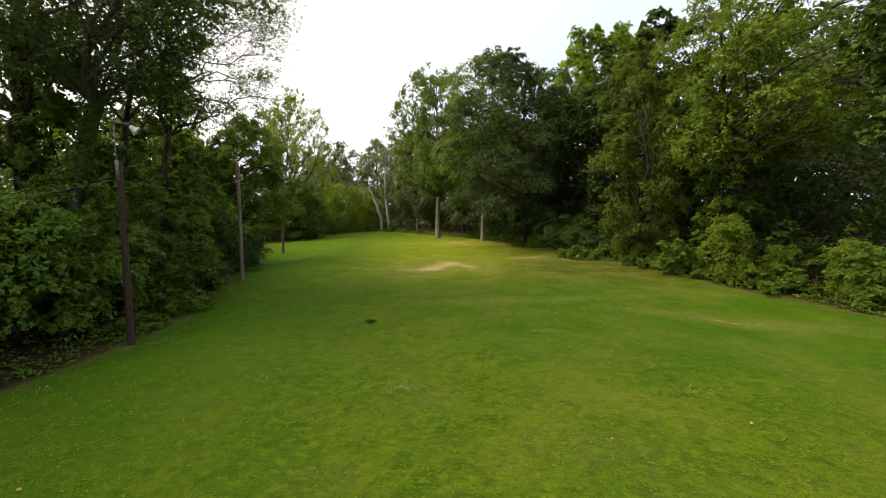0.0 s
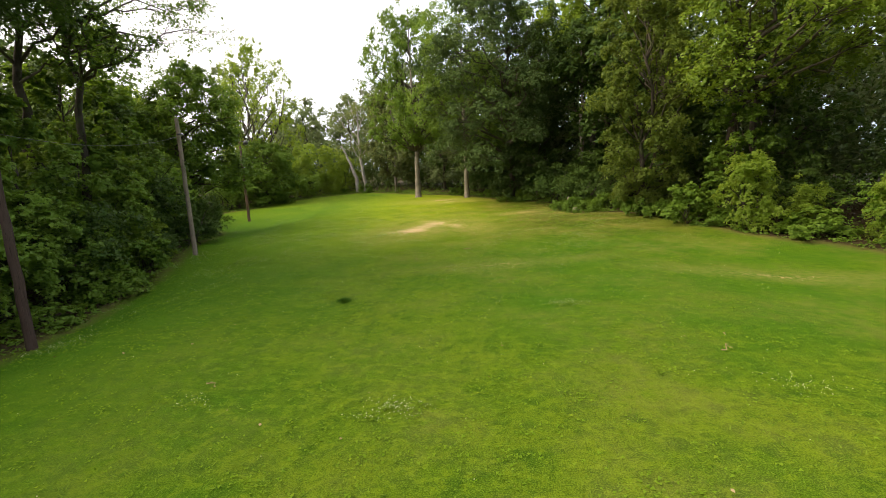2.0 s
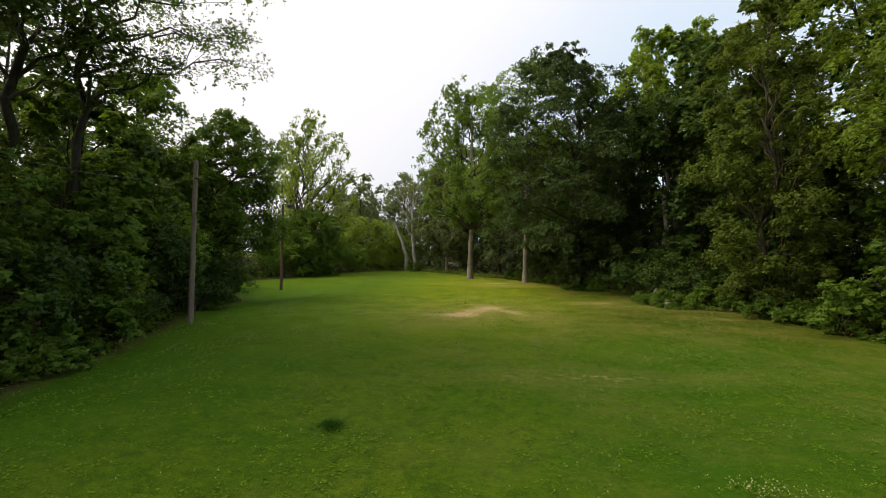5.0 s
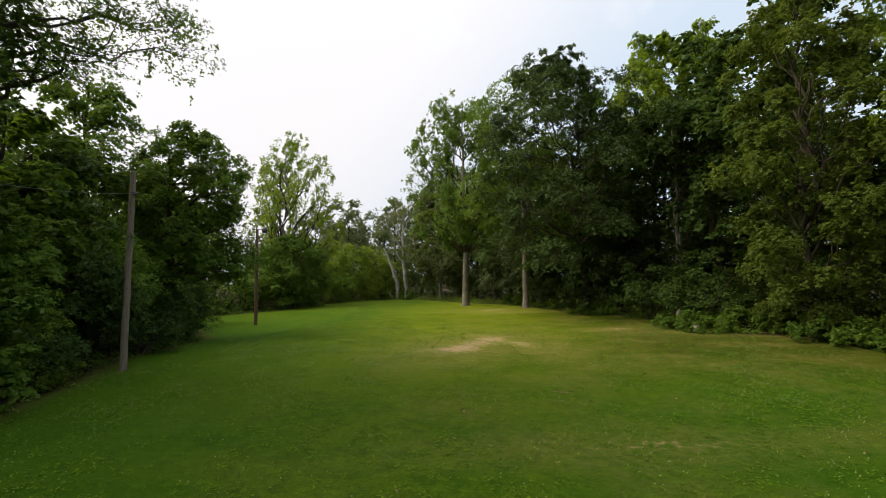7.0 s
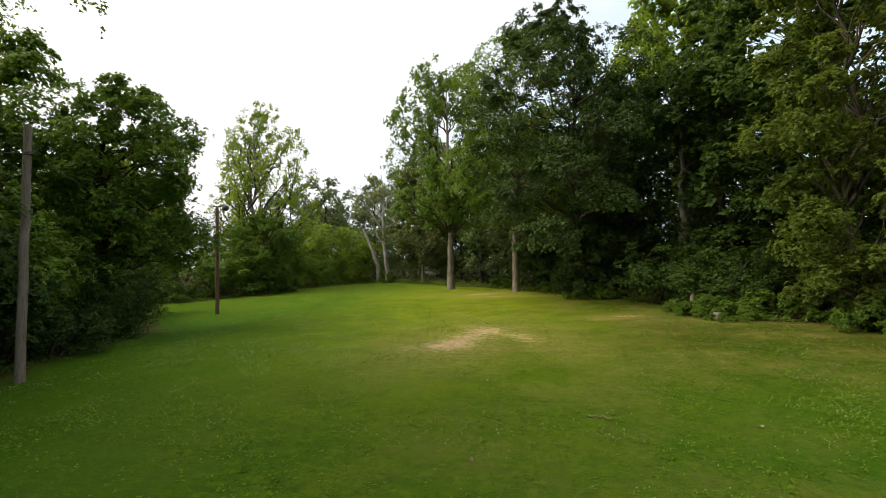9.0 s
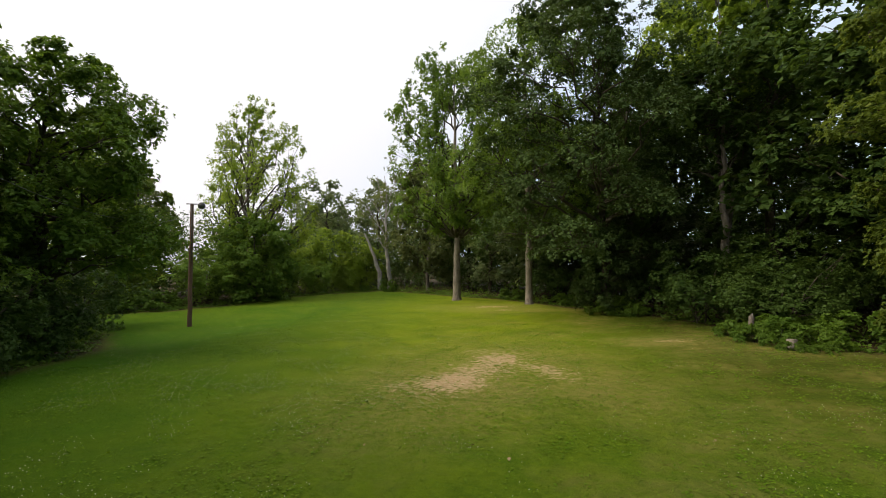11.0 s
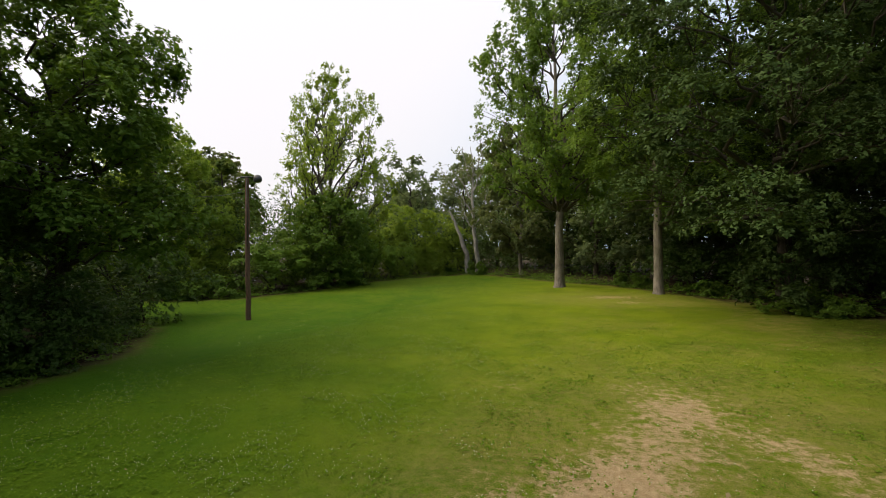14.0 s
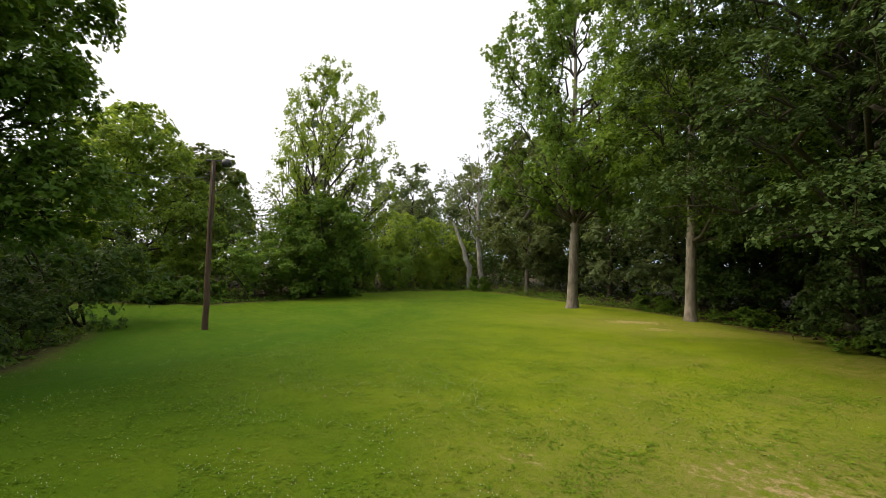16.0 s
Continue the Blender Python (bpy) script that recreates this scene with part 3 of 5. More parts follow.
def tree(name, x, y, height, spread, clear, leaf_mat, bark_mat, label, seed, lobes=16, clumps=13, leaves=75, leaf=0.24, trunk=0.3,
         kind="round", lean=(0, 0), off=(0, 0), airy=0.0, group="", sag=0.6, forks=1, lobe_size=0.36, flat=0.6, category="tree", droop=0.25,
         rise=0.5, wander=0.012, split=True, top=0.93, spray=0.4, tuft=1.35, plume=1.0):
    """A broadleaf tree: tapered trunk, limbs with twigs, and a crown of leaf clumps along and round the limbs' ends, with gaps between.
    clear: height of the lowest leaves; off: how far the crown's middle lies from the trunk's foot; rise: how steeply limbs climb; plume: how upright each bough stands."""
    rs = np.random.RandomState(seed)
    root = tagged(new(name), label, category, group)
    root.location = (x, y, float(ground_z(x, y)) - 0.06)
    tops, wood = [], Wood()
    for fork in range(forks):
        sway = rs.normal(0, 0.05 * height, 2) if forks > 1 else np.zeros(2)
        end = np.array([lean[0] + sway[0], lean[1] + sway[1], height * (top if forks == 1 else rs.uniform(0.75, 0.92))])
        foot = np.array([0.0, 0, 0]) if fork == 0 else np.array([*rs.normal(0, trunk * 0.9, 2), 0])
        path = bend(foot, end, rs, 16, 0.0, wander * height)
        path[:3, :2] = foot[:2] + (path[3, :2] - foot[:2]) * np.array([[0], [0.33], [0.66]])
        path = np.concatenate([path[:1], path[:1] + (path[1] - path[0]) * 0.18, path[:1] + (path[1] - path[0]) * 0.45, path[1:]])
        t = np.clip(path[:, 2] / end[2], 0, 1)
        r = trunk / forks**0.4 * (1 - 0.9 * t**1.1) * (1 + 0.45 * np.exp(-path[:, 2] / 0.28))
        wood.tube(path, r, 12, rs, 0.05)
        tops.append((path, r))
    wood.put("trunk", bark_mat, root)
    cz = height - clear
    pos, nrm, rest = [], [], Wood()
    for i in range(lobes):
        u = (i + rs.uniform(0.1, 0.9)) / lobes
        pr = float(profile(kind, u))
        ang = i * 2.399 + rs.uniform(-0.5, 0.5)
        rr = spread * pr * math.sqrt(rs.uniform(0.3, 1.0)) * 0.8
        mid = np.array([off[0] + lean[0] * u, off[1] + lean[1] * u, clear + cz * u * 0.93])
        c = mid + [math.cos(ang) * rr, math.sin(ang) * rr, rs.uniform(-0.03, 0.03) * height]
        size = spread * lobe_size * rs.uniform(0.7, 1.3) * (0.55 + 0.45 * pr)
        path, r = tops[rs.randint(len(tops))]
        h0 = max(clear * 0.85, c[2] - rise * rr * rs.uniform(0.6, 1.5) - rs.uniform(0.03, 0.08) * height)
        q = min(len(path) - 2, max(3, int(np.searchsorted(path[:, 2], h0))))
        span = np.linalg.norm(c - path[q])
        limb = bend(path[q], c, rs, 8, sag * rs.uniform(-0.2, 1.0), 0.05 * span)
        lr = min(r[q] * 0.6, 0.025 + 0.014 * span)
        wood = Wood() if split else rest
        wood.tube(limb, lr * np.linspace(1, 0.18, 8), 6, rs, 0.05)
        away = np.array([math.cos(ang), math.sin(ang), 0.0]) * min(1.0, rr / (0.4 * spread))
        stretch = np.array([1 / math.sqrt(plume), 1 / math.sqrt(plume), plume * 0.8])
        for j in range(int(clumps * 1.6)):
            if rs.uniform() < airy:
                continue
            d = rs.normal(0, 1, 3)
            d /= np.linalg.norm(d)
            d = d + 0.5 * away + [0, 0, 0.5]
            d /= np.linalg.norm(d)
            d[2] = max(d[2], -0.2)
            if rs.uniform() < spray:
                q2 = rs.uniform(0.4, 1.0) * 7
                base = limb[int(q2)] + (limb[min(7, int(q2) + 1)] - limb[int(q2)]) * (q2 % 1)
                cc = base + d * size * rs.uniform(0.2, 0.7) * stretch
            else:
                base = limb[rs.randint(5, 8)]
                cc = c + d * size * rs.uniform(0.65, 1.1) * stretch
            if j % 2 == 0:
                wood.tube(bend(base, cc, rs, 4, 0.06, 0.04), max(0.006, lr * 0.2) * np.linspace(1, 0.3, 4), 3)
            m, cr = int(leaves * 0.66 * rs.uniform(0.5, 1.5)), size * rs.uniform(0.17, 0.33) * tuft / 1.2
            if plume > 1:
                local = ball(rs, m)
                face = local * 0.6 + d * 0.5 + [0, 0, 0.3]
                local = local * cr * [0.85, 0.85, 1.1]
            else:
                local, face = leaf_spray(rs, m, d, cr, flat)
            pos.append(cc + local)
            nrm.append(face)
        if split:
            # all limbs take the bark with crown shade in its colour
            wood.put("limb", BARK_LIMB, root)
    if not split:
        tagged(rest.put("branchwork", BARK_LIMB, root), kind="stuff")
    pos, nrm = np.concatenate(pos), np.concatenate(nrm)
    pos[:, 2] = np.maximum(pos[:, 2], 0.15)
    v, f = leaf_arrays(pos, nrm, leaf, rs, droop=droop, width=0.7, up=0.2)
    add_mesh("crown", v, f, leaf_mat, root)
    return root


def shrub(name, x, y, height, spread, leaf_mat, label, seed, clumps=70, leaves=60, leaf=0.17, group="", stems=7, flat=0.35, category="shrub", wide=0.6, corners=3, low=0.2):
    """A shrub with stems from the ground and leaf clumps over a lumpy dome."""
    rs = np.random.RandomState(seed)
    root = tagged(new(name), label, category, group)
    root.location = (x, y, float(ground_z(x, y)) - 0.04)
    pos, nrm = [], []
    lumps = rs.uniform(0.62, 1.2, 9)
    bough = []
    for i in range(max(8, clumps // 4)):
        az = rs.uniform(0, 2 * np.pi)
        u = rs.uniform(low, 1.0)
        r = 0.72 + 0.28 * u / 0.45 if u < 0.45 else math.sqrt(max(0.02, 1 - ((u - 0.45) / 0.57) ** 2))
        k = lumps[int(az / (2 * np.pi) * 9) % 9] * rs.uniform(0.75, 1.12)
        bough.append((np.array([math.cos(az) * r, math.sin(az) * r, u]), k))
    for i in range(clumps):
        d, k = bough[i % len(bough)]
        d = d + rs.normal(0, 0.1, 3)
        d[2] = abs(d[2])
        k = k * (1.0 if i < len(bough) else rs.uniform(0.72, 1.06))
        c = d * [spread * k, spread * k, height * (0.3 + 0.7 * k)]
        way = np.array([d[0], d[1], max(0.0, d[2] - 0.4)])
        local, face = leaf_spray(rs, int(leaves * rs.uniform(0.6, 1.4)), way / (np.linalg.norm(way) + 1e-6), (0.12 * spread + 0.05 * height) * rs.uniform(0.6, 1.35), flat)
        pos.append(c + local)
        nrm.append(face)
        if i < stems:
            foot = np.array([*rs.normal(0, 0.12 * spread, 2), 0.0])
            wood = Wood()
            wood.tube(bend(foot, c * 0.95, rs, 6, 0.1 * height, 0.05), (0.012 + 0.008 * height) * np.linspace(1, 0.25, 6), 5)
            wood.put("stem", BARK_BROWN, root)
    pos, nrm = np.concatenate(pos), np.concatenate(nrm)
    pos[:, 2] = np.abs(pos[:, 2] - 0.05) + 0.05
    v, f = leaf_arrays(pos, nrm, leaf, rs, width=wide, corners=corners, up=0.2)
    add_mesh("foliage", v, f, leaf_mat, root)
    return root


# ---------------------------------------------------------------- ground
LAWN = ((-9.5, -14), (-10, 5), (-10.6, 11.5), (-11.2, 15), (-12.3, 18.8), (-14, 22.8), (-15.8, 26.5), (-17, 31), (-18.3, 33.5), (-22.5, 37.5),
        (-33, 42), (-36, 45.2), (-31, 46), (-26.5, 47.5), (-25, 52.5), (-24.7, 61), (-22.5, 68), (-20, 74), (-16, 70), (-12, 66), (-7.5, 60.5),
        (-4, 58), (-1.3, 54.5), (2.4, 49.4), (4.8, 46.0), (6.6, 42.0), (7.2, 38.4), (7.8, 36.0), (9, 34.8), (12, 33), (13.5, 29), (14, 26.5), (16.2, 23.5), (17.5, 19.7),
        (20, 12), (22, 0), (23, -14))


def lawn_depth(x, y):
    """Metres inside (plus) or outside (minus) the lawn's edge."""
    x, y = np.asarray(x, float).ravel(), np.asarray(y, float).ravel()
    best, inside = np.full(x.shape, 1e9), np.zeros(x.shape, bool)
    for (ax, ay), (bx, by) in zip(LAWN, LAWN[1:] + LAWN[:1]):
        ex, ey = bx - ax, by - ay
        t = np.clip(((x - ax) * ex + (y - ay) * ey) / (ex * ex + ey * ey), 0, 1)
        best = np.minimum(best, np.hypot(x - ax - t * ex, y - ay - t * ey))
        if ay != by:
            inside ^= ((ay > y) != (by > y)) & (x < ex * (y - ay) / (by - ay) + ax)
    return np.where(inside, best, -best)


def build_ground():
    grow = np.cumsum(0.5 * 1.22 ** np.arange(32))
    xs = np.concatenate([-46 - grow[::-1], np.arange(-46, 30.01, 0.5), 30 + grow])
    ys = np.concatenate([-16 - grow[::-1], np.arange(-16, 84.01, 0.5), 84 + grow])
    gx, gy = np.meshgrid(xs, ys)
    v = np.stack([gx, gy, ground_z(gx, gy)], -1).reshape(-1, 3)
    w = len(xs)
    i = (np.arange(len(ys) - 1)[:, None] * w + np.arange(w - 1)[None]).ravel()
    f = np.stack([i, i + 1, i + 1 + w, i + w], -1)
    ob = add_mesh("ground", v, f, GROUND_MAT, smooth=True)
    a = ob.data.attributes.new("lawn", "FLOAT", "POINT")
    a.data.foreach_set("value", np.clip(lawn_depth(v[:, 0], v[:, 1]), -3, 3).astype(np.float32))
    return tagged(ob, "mown green lawn with worn sandy patches, leaf litter under trees", "ground", kind="structure")


build_ground()


# ---------------------------------------------------------------- light poles
def frustum(p0, p1, r0, r1, sides=14, rings=2):
    """A tapered round bar from p0 to p1 with capped ends, as a bmesh."""
    bm = bmesh.new()
    p0, p1 = Vector(p0), Vector(p1)
    q = (p1 - p0).to_track_quat("Z", "Y")
    loops = []
    for i in range(rings):
        t = i / (rings - 1)
        r = r0 + (r1 - r0) * t
        c = p0.lerp(p1, t)
        loops.append([bm.verts.new(c + q @ Vector((r * math.cos(a), r * math.sin(a), 0))) for a in np.linspace(0, 2 * math.pi, sides, endpoint=False)])
    for a, b in zip(loops, loops[1:]):
        for j in range(sides):
            bm.faces.new((a[j], a[(j + 1) % sides], b[(j + 1) % sides], b[j]))
    bm.faces.new(loops[0][::-1])
    bm.faces.new(loops[-1])
    return bm


def lathe(profile_rz, at, way, sides=20):
    """A turned shape, open at both ends, about the axis way through at."""
    bm = bmesh.new()
    q = Vector(way).to_track_quat("Z", "Y")
    loops = [[bm.verts.new(Vector(at) + q @ Vector((r * math.cos(a), r * math.sin(a), z))) for a in np.linspace(0, 2 * math.pi, sides, endpoint=False)] for r, z in profile_rz]
    for a, b in zip(loops, loops[1:]):
        for j in range(sides):
            bm.faces.new((a[j], a[(j + 1) % sides], b[(j + 1) % sides], b[j]))
    return bm


def pole_shaft(root, mat, top, r0, r1, seed):
    rs = np.random.RandomState(seed)
    w = Wood()
    path = bend(np.array([0.0, 0, -0.1]), np.array(top, float), rs, 14, 0.0, 0.012)
    w.tube(path, np.linspace(r0, r1, 14) * np.r_[1.08, np.ones(13)], 16, rs, 0.03)
    cap = np.array(top) + [0, 0, 0.02]
    w.tube(np.array([path[-1], cap, cap + [0, 0, 0.004]]), [r1, r1 * 0.82, 0.002], 16)
    w.put("shaft", mat, root)


def lamp_head(root, at, way, size=0.2):
    """A flared yard-light reflector with its socket and bulb."""
    way = Vector(way).normalized()
    at = Vector(at)
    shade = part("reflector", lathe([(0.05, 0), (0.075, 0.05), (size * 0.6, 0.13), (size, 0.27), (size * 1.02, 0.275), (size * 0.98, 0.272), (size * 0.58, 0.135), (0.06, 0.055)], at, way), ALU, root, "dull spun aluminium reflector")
    part("socket", frustum(at - way * 0.14, at + way * 0.03, 0.055, 0.06), DARK_METAL, shade)
    part("bulb", lathe([(0.02, 0.03), (0.05, 0.09), (0.055, 0.15), (0.035, 0.2), (0.002, 0.215)], at, way, 12), GLASS_LAMP, shade)
    return shade


def light_pole_mast():
    root = tagged(new("light_pole"), "dark brown wooden pole with steel mast and flared yard lamp", "utility pole")
    root.location = (-10.4, 12.8, float(ground_z(-10.4, 12.8)))
    pole_shaft(root, POLE_BROWN, (-0.15, 0.2, 6.3), 0.125, 0.095, 3)
    part("cover_plate", frustum((-0.13, 0.08, 5.65), (-0.15, 0.10, 6.4), 0.06, 0.06, 10), GALV, root, "weathered grey steel conduit cover")
    mast = part("mast", frustum((-0.24, 0.16, 5.4), (-0.26, 0.2, 7.65), 0.02, 0.018, 10), GALV, root, "grey galvanised steel mast")
    arm = part("arm", frustum((-0.36, 0.2, 7.72), (0.36, 0.1, 7.56), 0.026, 0.024, 10), DARK_METAL, root)
    part("hood", frustum((-0.1, 0.18, 7.66), (0.26, 0.12, 7.6), 0.045, 0.05, 10), DARK_METAL, arm)
    lamp_head(root, (0.42, 0.12, 7.52), (0.6, 0.42, -0.62), 0.17)
    for z in (5.2, 5.45):
        part("bracket", frustum((-0.14, 0.16, z), (-0.26, 0.19, z), 0.018, 0.018, 8), GALV, mast)
    part("insulator", frustum((-0.14, 0.02, 5.5), (-0.14, -0.1, 5.5), 0.04, 0.035, 10), CERAMIC, root)
    return root


def plain_pole():
    root = tagged(new("utility_pole"), "weathered pale grey wooden utility pole at the shrub edge", "utility pole")
    root.location = (-13.7, 24.35, float(ground_z(-13.7, 24.35)))
    pole_shaft(root, POLE_GREY, (-0.14, 0.3, 6.95), 0.118, 0.092, 5)
    part("band", frustum((-0.075, 0.27, 6.12), (-0.076, 0.272, 6.2), 0.112, 0.112, 16), DARK_METAL, root)
    part("insulator", frustum((0.04, 0.25, 6.16), (0.16, 0.22, 6.16), 0.04, 0.03, 10), CERAMIC, root)
    return root


def lamp_pole():
    root = tagged(new("light_pole"), "reddish brown wooden pole topped by a round yard lamp", "utility pole")
    root.location = (-19.95, 40.6, float(ground_z(-19.95, 40.6)))
    pole_shaft(root, POLE_RED, (0.02, 0.05, 6.85), 0.12, 0.09, 8)
    part("arm", frustum((-0.2, -0.14, 6.9), (0.38, 0.3, 6.92), 0.03, 0.03, 10), DARK_METAL, root)
    hood = part("hood", lathe([(0.02, 0.16), (0.14, 0.14), (0.19, 0.05), (0.2, -0.1), (0.18, -0.11)], (0.42, 0.33, 6.84), (0.25, -0.35, 0.55)), DARK_METAL, root, "dark round lamp hood")
    part("lens", lathe([(0.18, -0.1), (0.14, -0.18), (0.05, -0.21), (0.002, -0.215)], (0.42, 0.33, 6.84), (0.25, -0.35, 0.55)), GLASS_LAMP, hood)
    part("conduit", frustum((0.13, -0.08, 3.6), (0.1, -0.06, 6.8), 0.015, 0.015, 8), DARK_METAL, root)
    part("insulator", frustum((-0.1, -0.08, 6.3), (-0.2, -0.14, 6.3), 0.04, 0.03, 10), CERAMIC, root)
    return root


light_pole_mast()
plain_pole()
lamp_pole()


def cable(name, a, b, sag, label):
    w = Wood()
    t = np.linspace(0, 1, 24)[:, None]
    p = np.array(a) + (np.array(b) - np.array(a)) * t
    p[:, 2] -= (sag * 4 * t * (1 - t))[:, 0]
    w.tube(p, np.full(24, 0.008), 6)
    q = p + np.stack([0.02 * np.sin(t[:, 0] * 180), 0.02 * np.cos(t[:, 0] * 180), 0 * t[:, 0]], -1)
    w.tube(q, np.full(24, 0.005), 5)
    return tagged(w.put(name, CABLE, None), label, "cable", "overhead cables")


Z1 = 5.24
cable("overhead_cable", (-10.5, 12.7, Z1), (-8.3, -12.5, 5.4), 1.5, "grey twisted cable strung from pole into trees")
cable("overhead_cable", (-10.54, 12.9, Z1), (-13.55, 24.55, 6.02), 0.45, "grey twisted cable strung between two poles")
cable("overhead_cable", (-13.6, 24.65, 6.02), (-19.95, 40.35, 6.0), 1.0, "grey twisted cable strung between two poles")

# ---------------------------------------------------------------- trees round the lawn
# left woods
tree("tree", -18.5, 6.5, 21, 6.0, 3.0, LEAF_DARK, BARK_BROWN, "tall dark woodland tree with ivy-dark trunk", 11, lobes=24, clumps=13, leaves=100, leaf=0.18, trunk=0.38, airy=0.2, tuft=1.6)
tree("tree", -15.5, 0.5, 18, 5.0, 2.0, LEAF_DARK, BARK_BROWN, "tall dark woodland tree at the lawn's near edge", 36, lobes=26, clumps=13, leaves=110, leaf=0.2, trunk=0.3)
LEANING = tree("tree", -14.9, 13.6, 20, 5.8, 10.0, LEAF_DARK, BARK_BROWN, "tall leaning woodland tree with bare lower limbs", 12, lobes=34, clumps=14, leaves=140, leaf=0.14, trunk=0.24, lean=(3.6, 2.6), off=(1.2, 0.8), rise=0.9, airy=0.15, tuft=1.5)
tree("tree", -16.2, 19.4, 18.5, 3.8, 9.0, LEAF_DARK, BARK_BROWN, "slim woodland tree with ivy-covered dark trunk", 33, lobes=18, clumps=12, leaves=80, leaf=0.15, trunk=0.24, airy=0.2, tuft=1.7)
tree("tree", -15.7, 20.9, 20, 5.4, 9.5, LEAF_MID, BARK_BROWN, "tall airy tree with sky showing between its leaves", 13, lobes=44, clumps=13, leaves=95, leaf=0.1, trunk=0.2, airy=0.22, off=(1.5, 1.2), lobe_size=0.28, rise=0.3, tuft=1.9)
tree("tree", -20.5, 25.0, 10.5, 3.8, 1.5, LEAF_DARK, BARK_BROWN, "dark green woodland tree behind the shrubs", 14, lobes=22, leaves=170, leaf=0.17, tuft=1.6)
tree("tree", -20.0, 32.6, 11.4, 3.65, 3.2, LEAF_MID, BARK_BROWN, "dark broad tree leaning over the lawn corner", 15, airy=0.1, lobes=46, clumps=13, leaves=150, leaf=0.14, trunk=0.3, kind="spread", off=(1.9, -0.5), lobe_size=0.3, flat=0.75, tuft=1.6, spray=0.35)
tree("tree", -23.6, 30.8, 15, 4.2, 1.0, LEAF_MID, BARK_BROWN, "green woodland tree behind the corner tree", 16, lobes=20, leaves=160, leaf=0.18, tuft=1.6)
IVIED = tree("tree", -17.1, 15.2, 21, 5.2, 10.0, LEAF_DARK, BARK_BROWN, "tall tree with a thick ivy-clad trunk", 42, lobes=24, clumps=12, leaves=90, leaf=0.16, trunk=0.3, airy=0.45, rise=0.8)


def ivy(root, height, radius, seed, lean=(0.0, 0.0)):
    """Ivy leaves that hug a trunk up to the first limbs."""
    rs = np.random.RandomState(seed)
    n = 5200
    a, z = rs.uniform(0, 2 * np.pi, n), height * rs.uniform(0.03, 1, n)
    r = radius * (1.15 + 0.55 * rs.uniform(0, 1, n) ** 2) * (1 - 0.35 * z / height) * (1 + 0.25 * np.sin(z * 2.1 + a))
    way = np.column_stack([np.cos(a), np.sin(a), np.zeros(n)])
    v, f = leaf_arrays(way * r[:, None] + np.column_stack([z * lean[0], z * lean[1], z]), way, 0.15, rs, width=0.8, up=0.2)
    add_mesh("ivy", v, f, LEAF_DARK, root)


ivy(IVIED, 12.0, 0.34, 3)
ivy(LEANING, 9.0, 0.26, 4, (0.19, 0.14))
SAPLING = tree("young_tree", -17.6, 10.6, 9.0, 2.9, 1.0, LEAF_MID, BARK_BROWN, "young leafy tree behind the edge shrubs", 34, lobes=18, clumps=12, leaves=60, leaf=0.23, trunk=0.1, group="young trees", split=False)
for i, (sx, sy, k) in enumerate(((-17.2, 16.4, 1.1), (-17.4, 22.0, 1.05), (-20.2, 28.2, 0.95), (-16.8, 3.0, 1.0), (-20.0, 12.5, 1.25), (-20.5, 19.0, 0.95), (-18.8, 24.6, 0.85), (15.4, 30.4, 0.72))):
    copy_thing(SAPLING, pose(sx, sy, float(ground_z(sx, sy)) - 0.06, 0, 0, 70 + 97 * i) @ Matrix.Diagonal((k, k, k, 1)))
SAPLING_FRESH = tree("young_tree", -14.7, 17.0, 7.2, 2.5, 0.8, LEAF_SPRAY, BARK_BROWN, "young bright-leaved tree rising above the edge shrubs", 38, lobes=18, clumps=12, leaves=80, leaf=0.16, trunk=0.08, group="young trees", split=False)
for i, (sx, sy, k) in enumerate(((-15.6, 20.4, 0.95), (-13.3, 13.0, 0.8), (-14.6, 13.9, 0.9), (-14.6, 9.6, 0.85), (-17.4, 26.0, 0.9))):
    copy_thing(SAPLING_FRESH, pose(sx, sy, float(ground_z(sx, sy)) - 0.06, 0, 0, 40 + 113 * i) @ Matrix.Diagonal((k, k, k, 1)))
# far left corner
tree("tree", -38.3, 49.2, 13.8, 6.6, 0.4, LEAF_BRIGHT, BARK_BROWN, "light green drooping tree in the far corner", 17, lobes=40, clumps=14, leaves=150, leaf=0.22, kind="spread", lobe_size=0.3, flat=0.5)
tree("tree", -43.0, 60.0, 13.5, 4.8, 1.0, LEAF_OLIVE, BARK_BROWN, "dull green tree behind the corner", 18, lobes=20, leaves=110, leaf=0.34)
tree("tree", -51.5, 67.0, 16.5, 6.0, 2.0, LEAF_PALE, BARK_BROWN, "pale tall tree beyond the corner", 19, lobes=24, leaves=100, leaf=0.34, airy=0.1)
tree("tree", -29.3, 59.5, 20.6, 6.6, 1.0, LEAF_BRIGHT, BARK_GREY, "tall narrow light green tree with open top", 20, lobes=80, clumps=13, leaves=110, leaf=0.15, trunk=0.26, kind="column", airy=0.32, lobe_size=0.17, rise=1.6, spray=0.65, off=(1.1, 0.6), tuft=1.8, plume=1.8)
tree("small_tree", -25.6, 55.2, 7.8, 4.3, 0.1, LEAF_MID, BARK_BROWN, "dense green small tree with boughs to the ground", 43, lobes=36, clumps=13, leaves=110, leaf=0.17, trunk=0.14, lobe_size=0.34, rise=0.1, tuft=1.5, flat=0.4)
